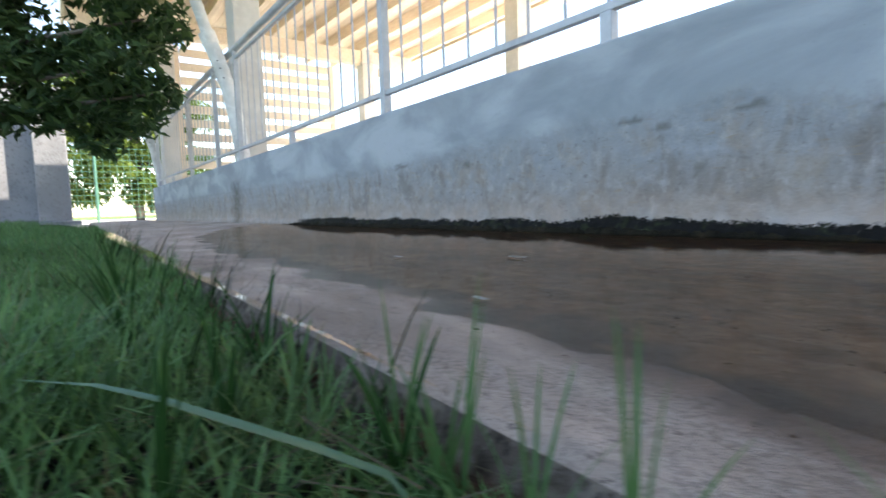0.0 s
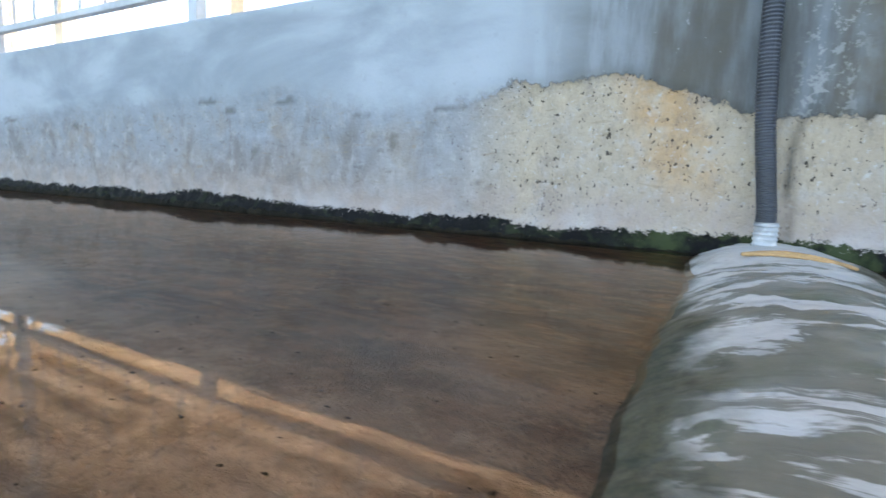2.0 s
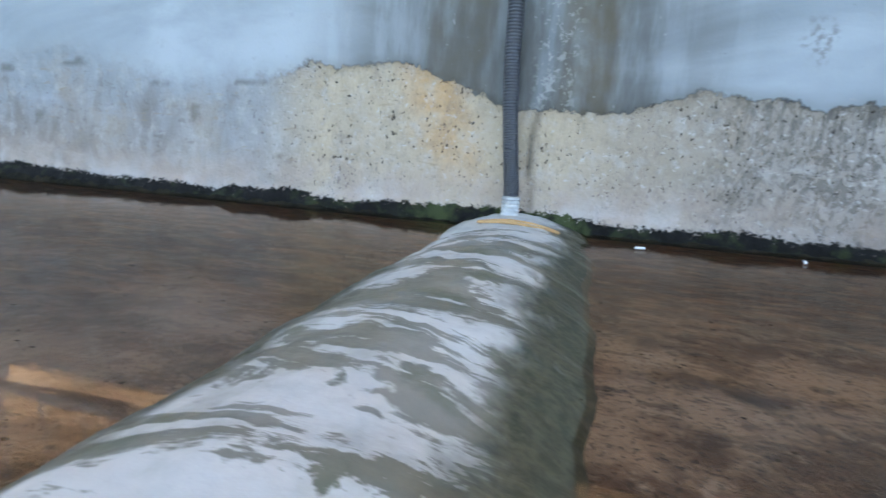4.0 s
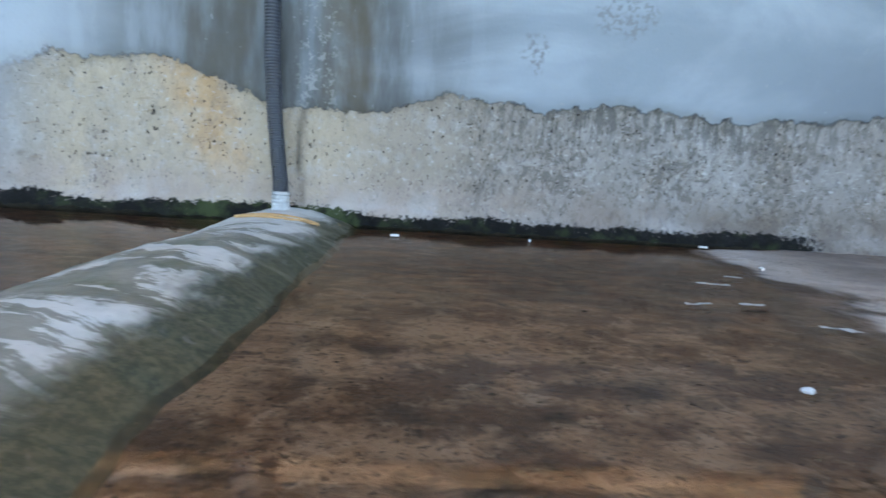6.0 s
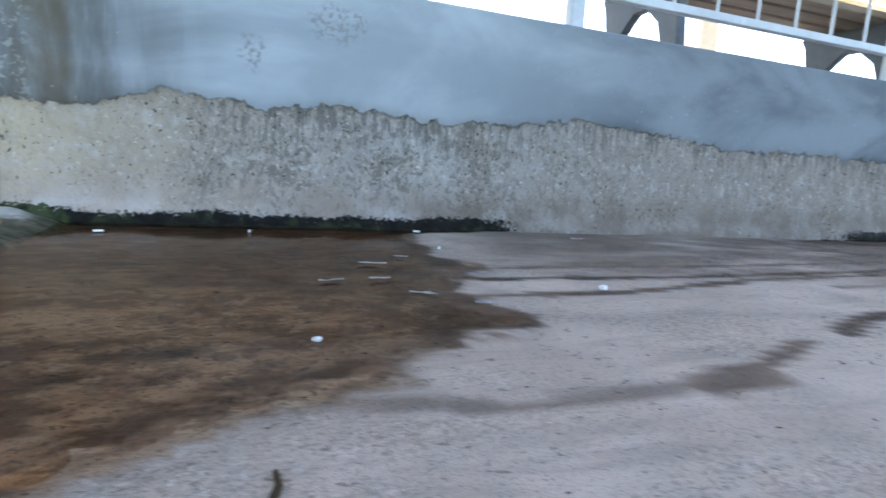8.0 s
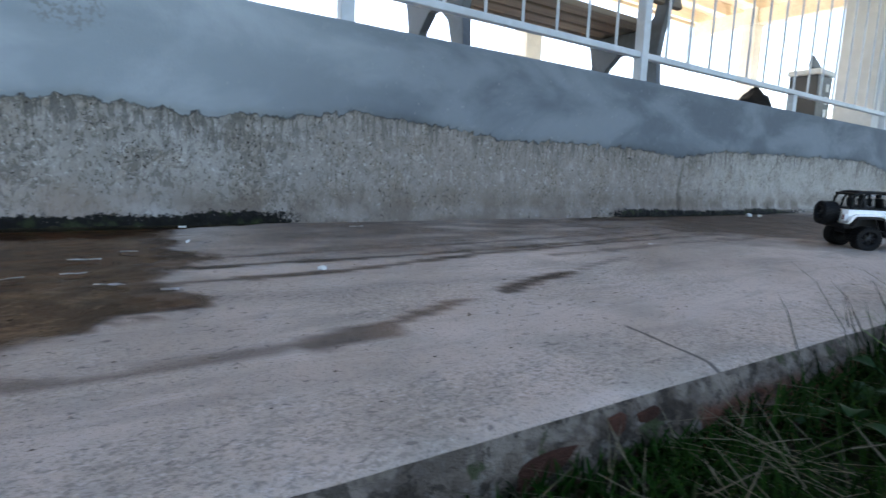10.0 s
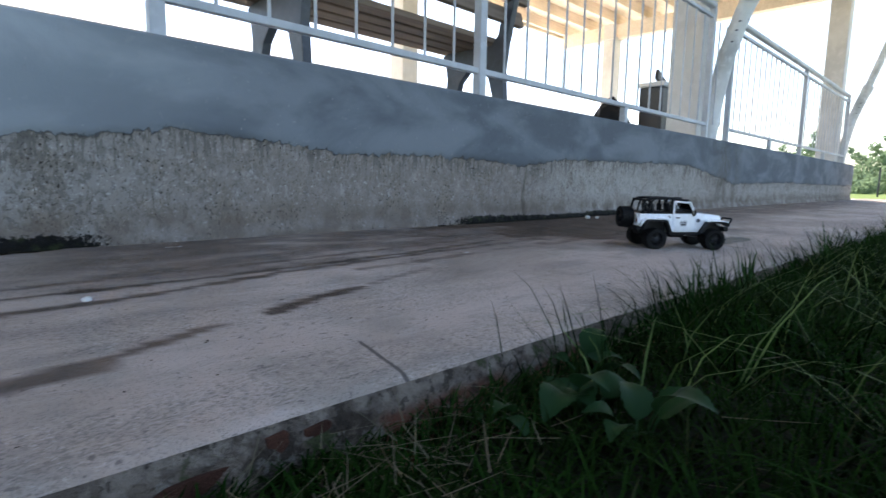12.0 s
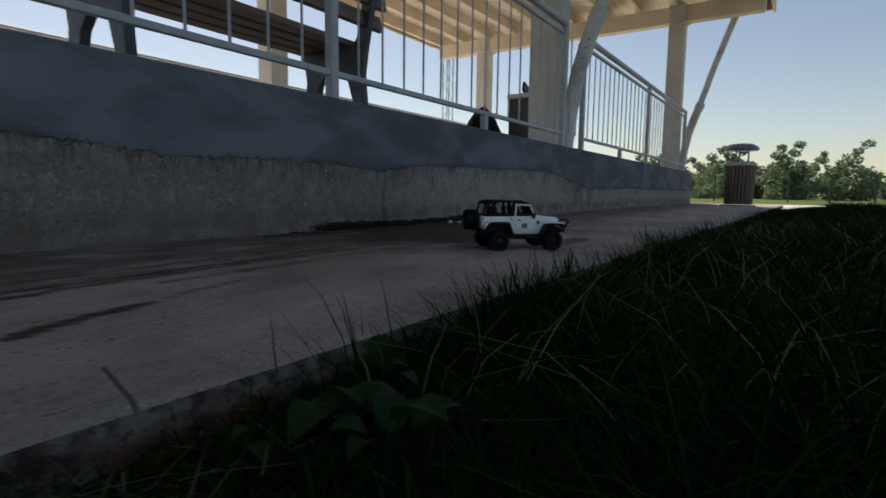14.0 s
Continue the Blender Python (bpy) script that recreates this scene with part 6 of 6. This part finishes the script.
def clear_of_walk(x, y):
    """Distance to the strip of trodden grass along which the camera goes."""
    best = 9.0
    way = ((-0.62, -1.46), (-0.25, -1.28), (0.0, -1.16), (0.37, -1.25), (0.76, -1.50), (1.12, -1.82))
    for (xa, ya), (xb, yb) in zip(way, way[1:]):
        ux, uy = xb - xa, yb - ya
        q = max(0.0, min(1.0, ((x - xa) * ux + (y - ya) * uy) / (ux * ux + uy * uy)))
        best = min(best, math.hypot(x - xa - q * ux, y - ya - q * uy))
    return best


rng = random.Random(5)
spots = []
for count, x0, x1, depth, lmin, lmax in ((48000, -3.6, 1.3, 1.2, 0.045, 0.12), (30000, 1.2, 4.4, 1.4, 0.08, 0.20), (26000, -9.0, -3.0, 2.6, 0.07, 0.15), (34000, 4.0, 11.5, 2.8, 0.07, 0.15), (14000, -2.5, 4.5, 3.6, 0.08, 0.15)):
    for _ in range(count):
        x = rng.uniform(x0, x1)
        d = depth * rng.random() ** 1.25
        y = kerb_y(x) - 0.012 - d
        c = clear_of_walk(x, y)
        if c < 0.05:
            continue
        tall = 0.7 + 0.75 * wave(x * 2.2, y * 2.2, 31.0)
        ln = rng.uniform(lmin, lmax) * max(0.45, tall)
        if c < 0.30:
            ln = min(ln, 0.045 + 0.12 * max(0, c - 0.08))
        if 0.2 < x < 1.36 and d < 0.28:
            ln = min(ln, 0.035 + 0.10 * d)
        if 1.2 < x < 1.72 and d < 0.42:
            ln = min(ln, 0.055 + 0.02 * rng.random())
        lean = rng.uniform(0.1, 0.95)
        spots.append((x, y, lawn_z(x, y) - 0.004, ln, rng.uniform(0.0022, 0.0050) * (0.85 if x > 1.2 else 1.0), rng.uniform(0, 6.283), lean, rng.uniform(0.0, 0.7) if x < 1.2 else rng.uniform(0.1, 1.0), 1.0))
for _ in range(60000):                       # the lawn goes on, thinner blades merging with distance
    x, d = rng.uniform(-12.0, 13.5), 0.75 + 6.0 * rng.random() ** 1.15
    y = kerb_y(x) - d
    spots.append((x, y, (lawn_z(x, y) if y > -7.5 else -0.06) - 0.01, rng.uniform(0.10, 0.19), rng.uniform(0.005, 0.011), rng.uniform(0, 6.283), rng.uniform(0.4, 1.1), rng.uniform(0.1, 0.8), 1.0))
blades("grass", [p for p in spots if p[0] < 0.6 + 1.1 * wave(p[0] * 1.3, p[1] * 2.1, 77.0) * soft((kerb_y(p[0]) - p[1]) / 0.5) + (p[3] * 917 % 1 - 0.5) * 0.9], GRASS, "dense uncut green lawn grass beside the concrete")
# right-hand part of the lawn takes the shaded copy of the grass
blades("grass", [p for p in spots if p[0] >= 0.6 + 1.1 * wave(p[0] * 1.3, p[1] * 2.1, 77.0) * soft((kerb_y(p[0]) - p[1]) / 0.5) + (p[3] * 917 % 1 - 0.5) * 0.9], SHADED_GRASS, "dense lawn grass beside the concrete, coloured dark as if in shade")
spots = []
for _ in range(700):                         # taller stems at the kerb
    x = rng.uniform(-4.5, 8.0)
    y = kerb_y(x) - rng.uniform(0.01, 0.14)
    if clear_of_walk(x, y) < 0.34 or -0.75 < x < 1.5:
        continue
    spots.append((x, y, lawn_z(x, y), rng.uniform(0.10, 0.19), rng.uniform(0.0022, 0.004), rng.uniform(0.6, 2.6), rng.uniform(0.0, 0.5), rng.uniform(0, 0.5), 1.0))
blades("grass", spots, SHADED_GRASS, "taller grass stems leaning over the kerb edge")
spots = []
for _ in range(1100):                         # long arching blades and pale dead stems in the dark grass
    x = rng.uniform(1.55, 5.0)
    y = kerb_y(x) - 0.06 - 1.3 * rng.random()
    if clear_of_walk(x, y) < 0.16:
        continue
    spots.append((x, y, lawn_z(x, y) + 0.01, rng.uniform(0.10, 0.22), rng.uniform(0.0012, 0.0036), rng.uniform(0, 6.283), rng.uniform(0.2, 0.8), rng.uniform(0.4, 1.0), 1.0))
blades("grass", spots, LIT_BLADE, "long arching blades standing out of the dark grass")
STRAW = leaf_material("dry_straw", (0.075, 0.064, 0.038), (0.15, 0.13, 0.082), None, 0.7, 0.2)
spots = []
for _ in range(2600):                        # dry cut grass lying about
    x = rng.uniform(-4.0, 4.5) if rng.random() < 0.14 else rng.uniform(-4.0, 0.6)
    y = kerb_y(x) - 0.02 - 1.0 * rng.random() ** 1.6
    spots.append((x, y, lawn_z(x, y) + rng.uniform(0.004, 0.035), rng.uniform(0.04, 0.13), rng.uniform(0.0012, 0.0024), rng.uniform(0, 6.283), rng.uniform(0.9, 1.1), rng.uniform(-0.2, 0.2), rng.uniform(-0.1, 0.25)))
for _ in range(220):                         # a drift of straw at the kerb foot
    x = rng.gauss(1.12, 0.22)
    y = kerb_y(x) - 0.02 - 0.16 * rng.random()
    spots.append((x, y, lawn_z(x, y) + rng.uniform(0.004, 0.04), rng.uniform(0.04, 0.12), rng.uniform(0.0008, 0.0015), rng.uniform(0, 6.283), rng.uniform(0.9, 1.1), rng.uniform(-0.2, 0.2), rng.uniform(-0.1, 0.3)))
blades("grass", spots, STRAW, "dry straw-coloured cut grass lying in the lawn")


def ribbon(points, width, bm=None):
    """A long grass blade along points with a folded midrib."""
    bm = bm or bmesh.new()
    pts = [Vector(p) for p in points]
    rows = []
    for i, p in enumerate(pts):
        d = (pts[min(i + 1, len(pts) - 1)] - pts[max(0, i - 1)]).normalized()
        side = d.cross(Vector((0, 0, 1)))
        side = side.normalized() if side.length > 1e-4 else Vector((1, 0, 0))
        q = i / (len(pts) - 1)
        w = width * (0.6 + 0.8 * q) * (1 - q) ** 0.6 + 0.0002
        rows.append([bm.verts.new(p - side * w / 2 + Vector((0, 0, w * 0.15))), bm.verts.new(p), bm.verts.new(p + side * w / 2 + Vector((0, 0, w * 0.15)))])
    for a, b in zip(rows, rows[1:]):
        for k in range(2):
            bm.faces.new((a[k], b[k], b[k + 1], a[k + 1]))
    return bm


def build_tuft(x, y, seed, count, tall, material=None, slim=1.0):
    tuft = thing("grass_tuft", "tuft of long broad green grass blades by the kerb", "grass", pose(x, y, lawn_z(x, y) - 0.003), "grass tufts")
    r = random.Random(seed)
    for _ in range(count):
        a, l, out = r.uniform(0, 6.283), tall * r.uniform(0.6, 1.0), r.uniform(0.1, 0.55)
        pts = [(math.cos(a) * l * out * q ** 1.6, math.sin(a) * l * out * q ** 1.6, l * (q - 0.42 * out * q * q)) for q in (i / 7 for i in range(8))]
        part("blade", ribbon(pts, slim * r.uniform(0.005, 0.009)), material or WEED, tuft, smooth=True)


for x, y, s, c, tall in ((-1.09, -1.275, 3, 9, 0.17), (-0.86, -1.40, 12, 6, 0.15), (-0.97, -1.34, 31, 7, 0.17), (-1.25, -1.38, 33, 8, 0.19), (-0.83, -1.27, 35, 5, 0.13), (2.05, -1.33, 4, 8, 0.18), (2.35, -1.34, 9, 8, 0.17), (-1.6, -1.36, 15, 8, 0.2), (3.1, -1.36, 21, 8, 0.2)):
    build_tuft(x, y, s, c, tall)
for x, y, s, c, tall in ((-0.605, -1.264, 41, 5, 0.13), (-0.79, -1.264, 43, 5, 0.12), (-1.03, -1.262, 47, 4, 0.13), (-0.70, -1.30, 49, 4, 0.10)):
    build_tuft(x, y, s, c, tall, GRASS)
for x, s, c, tall in ((-0.538, 61, 5, 0.185), (-0.575, 63, 4, 0.15), (-0.615, 67, 4, 0.145), (-0.665, 71, 6, 0.17), (-0.72, 73, 5, 0.155), (-0.775, 79, 6, 0.165), (-0.84, 83, 6, 0.16)):
    build_tuft(x, -1.262, s, c, tall, GRASS, 0.55)
stems = thing("grass_tuft", "tall slender grass stems at the kerb edge", "grass", pose(-0.490, -1.258, -0.09), "grass tufts")
for dx, dy, tall, wide in ((-0.006, 0.002, 1.05, 0.0042), (0.007, -0.002, 0.92, 0.003), (-0.082, 0.008, 0.83, 0.0018)):
    part("blade", ribbon([(dx + 0.12 * q * q * tall, dy + 0.06 * q * tall, q * tall) for q in (0, 0.05, 0.1, 0.15, 0.185, 0.212)], wide), GRASS, stems, smooth=True)
LONG = leaf_material("broad_grass_blade", (0.10, 0.21, 0.13), (0.15, 0.29, 0.19), None, 0.4, 0.3, 0.4)
long_blade = thing("grass_tuft", "single long arching broad grass blade in the lawn", "grass", pose(-0.76, -1.285, -0.09))
part("blade", ribbon([(0.0, 0.0, 0.0), (-0.008, -0.006, 0.03), (-0.02, -0.02, 0.055), (-0.038, -0.052, 0.073), (-0.078, -0.084, 0.083), (-0.12, -0.108, 0.088), (-0.165, -0.138, 0.092), (-0.21, -0.18, 0.094)], 0.012), LONG, long_blade, smooth=True)


def weed_leaf(long, wide):
    """An ovate leaf with a toothed rim, cupped along its rib; its stalk starts at the origin and runs along +x."""
    bm = bmesh.new()
    rows, n = [], 12
    for i in range(n + 1):
        t = i / n
        w = wide * math.sin(math.pi * min(1, t ** 0.72)) ** 0.8 * (1 + 0.06 * math.cos(i * math.pi)) if 0 < t < 1 else 0.0008
        x, z = long * (0.22 + 0.78 * t), long * (0.22 + 0.28 * math.sin(t * 2.0)) - long * 0.35 * t * t
        rows.append([bm.verts.new((x, k * w / 2, z + abs(k) * w * 0.16 - 0.03 * w * (k * k == 1))) for k in (-1, -0.5, 0, 0.5, 1)])
    for a, b in zip(rows, rows[1:]):
        for k in range(4):
            bm.faces.new((a[k], b[k], b[k + 1], a[k + 1]))
    tube([(0, 0, 0), (long * 0.12, 0, long * 0.14), (long * 0.24, 0, long * 0.235)], 0.0016, 5, bm)
    return bm


def build_weed(x, y, z, leaves, seed, size):
    plant = thing("broadleaf_weed", "broad-leaved green weed growing at the kerb", "weed", pose(x, y, z), "weeds at the kerb")
    r = random.Random(seed)
    for i in range(leaves):
        l = size * r.uniform(0.7, 1.15)
        bm = weed_leaf(l, l * r.uniform(0.45, 0.62))
        bm.transform(pose(r.uniform(-0.02, 0.02), r.uniform(-0.02, 0.02), r.uniform(0, 0.03), r.uniform(-15, 15), r.uniform(-38, 22), 360 * i / leaves + r.uniform(-25, 25)))
        part("leaf", bm, BROAD, plant, smooth=True)


build_weed(1.50, -1.42, -0.08, 10, 2, 0.070)
build_weed(1.48, -1.49, -0.07, 6, 8, 0.070)
build_weed(1.61, -1.36, -0.08, 7, 5, 0.065)
build_weed(1.42, -1.36, -0.085, 4, 14, 0.055)


def leaf_cloud(blobs, count, size, seed, gap=0.0):
    """Loose leaves filling soft clumps; a blob: x, y, z, radius."""
    r = random.Random(seed)
    verts, faces = [], []
    weights = [b[3] ** 2 for b in blobs]
    for _ in range(count):
        bx, by, bz, br = r.choices(blobs, weights)[0]
        v = Vector((r.gauss(0, 1), r.gauss(0, 1), r.gauss(0, 1))).normalized() * br * (0.45 + 0.6 * r.random())
        v.z *= 0.75
        c = Vector((bx, by, bz)) + v
        if gap and wave(c.x * 1.8 / br, c.y * 1.8 / br, c.z * 1.8 / br, 2) < gap:
            continue
        e = Euler((r.uniform(-1.1, 1.1), r.uniform(-1.1, 1.1), r.uniform(0, 6.28))).to_matrix()
        s = size * r.uniform(0.6, 1.2)
        k = len(verts)
        for p in ((-s, 0, 0), (-s * 0.2, s * 0.42, s * 0.1), (s, 0, -s * 0.15), (-s * 0.2, -s * 0.42, s * 0.1)):
            verts.append(c + e @ Vector(p))
        faces += [(k, k + 1, k + 2), (k, k + 2, k + 3)]
    return verts, faces


def build_tree(x, y, z, height, seed, label, material, blobs, count, size):
    tree = thing("tree", label, "tree", pose(x, y, z), "trees")
    r = random.Random(seed)
    trunk = bmesh.new()
    tube([(0, 0, 0), (0.05, 0.02, height * 0.25), (0.02, 0.08, height * 0.5), (0.10, 0.1, height * 0.8)], height * 0.028, 10, trunk, 0.45)
    part("trunk", trunk, BARK, tree, smooth=True)
    for bx, by, bz, br in blobs:
        if bz < 1.5:
            continue
        mid = Vector((bx * 0.5, by * 0.5, bz * 0.85))
        part("limb", tube([(0.04, 0.05, height * 0.42), mid, (bx, by, bz)], height * 0.011, 7, None, 0.3), BARK, tree, smooth=True)
    v, f = leaf_cloud(blobs, count, size, seed, -0.06)
    from_lists("crown", v, f, material, tree)
    return tree


build_tree(-8.4, -3.0, -0.05, 4.2, 3, "dark-leaved shade tree leaning over the pavilion corner", FOLIAGE,
           [(0.3, 1.0, 2.6, 0.55), (0.2, 1.6, 2.1, 0.55), (0.0, 2.0, 1.55, 0.42), (0.5, 1.9, 2.9, 0.6), (-0.2, 2.5, 2.4, 0.5), (0.4, 0.4, 3.0, 0.7), (0.2, 0.5, 2.2, 0.6), (0.1, 1.3, 3.2, 0.7), (0.6, 1.2, 1.75, 0.4), (0.6, 1.9, 1.3, 0.4), (0.7, 2.35, 1.25, 0.32), (0.5, 1.5, 1.35, 0.36), (0.8, 2.2, 1.85, 0.5), (0.8, 2.5, 2.4, 0.5), (0.7, 2.0, 0.98, 0.26), (0.9, 2.55, 1.55, 0.3), (0.5, 1.0, 1.2, 0.3)], 19000, 0.085)
build_tree(-19.0, 0.5, -0.05, 4.6, 11, "sunlit yellow-green tree behind the fence", BRIGHT_LEAF,
           [(0, 0, 2.6, 1.3), (1.0, -0.8, 1.7, 0.9), (-0.5, 1.2, 3.3, 1.2), (0.4, -2.0, 2.6, 1.2), (0.3, 1.5, 1.6, 0.9), (0.2, -1.4, 1.0, 0.8), (0.1, 0.4, 0.9, 0.9), (0.5, -0.6, 3.6, 1.1)], 36000, 0.10)
build_tree(-21.0, -3.5, -0.05, 5.5, 17, "sunlit yellow-green tree behind the fence", BRIGHT_LEAF,
           [(0, 0, 3.2, 1.6), (1.0, 1.4, 2.2, 1.2), (0.2, -1.0, 4.3, 1.4), (0.5, 2.2, 3.6, 1.3), (0.4, 1.2, 1.1, 1.2)], 26000, 0.11)


def build_far_woods():
    """A belt of separate young trees and shrubs, dense below and broken along the top."""
    r = random.Random(23)
    blobs = []
    for i in range(120):
        a = radians(-38 + 100 * (i + r.random()) / 120)
        d = r.uniform(46, 58)
        x, y = d * math.cos(a), d * math.sin(a) - 2
        tall = r.uniform(1.9, 4.3)
        for k in range(7):
            q = k / 6
            w = tall * (0.30 - 0.20 * q) * r.uniform(0.8, 1.2)
            blobs.append((x + r.gauss(0, w * 0.7), y + r.gauss(0, w * 0.7), 0.25 + (tall - 0.4) * q, w))
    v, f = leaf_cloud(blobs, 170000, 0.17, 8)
    ob = from_lists("far_woods", v, f, HAZY_LEAF)
    tagged(ob, "belt of young green trees and shrubs beyond the lawn, paled as through haze", "trees", kind="stuff")


def build_fence():
    fence = thing("fence", "green wire mesh fence at the yard edge", "fence", pose(-16.2, 0.0, -0.05))
    post = finish("fence_post", tube([(0, 0, 0), (0, 0, 1.9)], 0.035, 8), FENCE)
    for i in range(5):
        ob = new("fence_post", post)
        ob.parent, ob.matrix_basis = fence, pose(0, -2.6 + 1.9 * i, 0)
    wire = finish("wire", tube([(0, -2.6, 0), (0, 5.0, 0)], 0.008, 4), FENCE)
    for i in range(13):
        ob = new("wire", wire)
        ob.parent, ob.matrix_basis = fence, pose(0, 0, 0.1 + 0.145 * i)
    upright = finish("wire", tube([(0, 0, 0.1), (0, 0, 1.84)], 0.006, 4), FENCE)
    for i in range(52):
        ob = new("wire", upright)
        ob.parent, ob.matrix_basis = fence, pose(0.01, -2.55 + 0.145 * i, 0)
    low = thing("fence", "thin dark wire fence on the far lawn", "fence", pose(30, 0, -0.16))
    post = finish("fence_post", tube([(0, 0, 0), (0, 0, 1.3)], 0.04, 6), BIN_DARK)
    for i in range(16):
        ob = new("fence_post", post)
        ob.parent, ob.matrix_basis = low, pose(0.2 * i, -11 + 1.6 * i, 0)


def build_wall_block():
    block = thing("gate_pier", "pale rendered square pier with a recessed side", "pier", pose(-15.0, -1.85, -0.1))
    part("pier_body", box(-0.6, 0.55, -1.2, 0.55, 0.14, 2.95, 0.03), BLOCKWORK, block)
    part("pier_rib", box(0.552, 0.80, 0.02, 0.60, 0.14, 2.90, 0.02), BLOCKWORK, block)
    part("pier_rib", box(0.552, 0.80, -1.25, -0.75, 0.14, 2.90, 0.02), BLOCKWORK, block)
    part("pier_foot", box(-0.75, 0.95, -1.35, 0.75, 0.0, 0.138, 0.02), BLOCKWORK, block)


def build_light_mast():
    mast = thing("light_mast", "tall grey steel lattice floodlight mast beyond the pavilion", "mast", pose(26.1, 14.7, -0.3))
    for x in (-0.2, 0.2):
        for y in (-0.2, 0.2):
            part("mast_leg", tube([(x, y, 0), (x, y, 4), (x, y, 8.6)], 0.028, 6), STEEL, mast)
    for k in range(20):
        z = 0.3 + 0.42 * k
        s = 1 if k % 2 else -1
        part("brace", tube([(-0.2 * s, -0.2, z), (0.2 * s, -0.2, z + 0.42)], 0.014, 5), STEEL, mast)
        part("brace", tube([(-0.2, -0.2 * s, z), (-0.2, 0.2 * s, z + 0.42)], 0.014, 5), STEEL, mast)
    part("platform", box(-0.75, 0.75, -0.5, 0.5, 8.3, 8.36, 0.01), STEEL, mast)
    for i in range(4):
        part("floodlight", box(-0.18, 0.18, -0.12, 0.12, 0, 0.26, 0.02, None, pose(-0.6 + 0.4 * i, -0.3, 8.65, 20)), BIN_LID, mast)


build_far_woods()
build_fence()
build_wall_block()
build_light_mast()
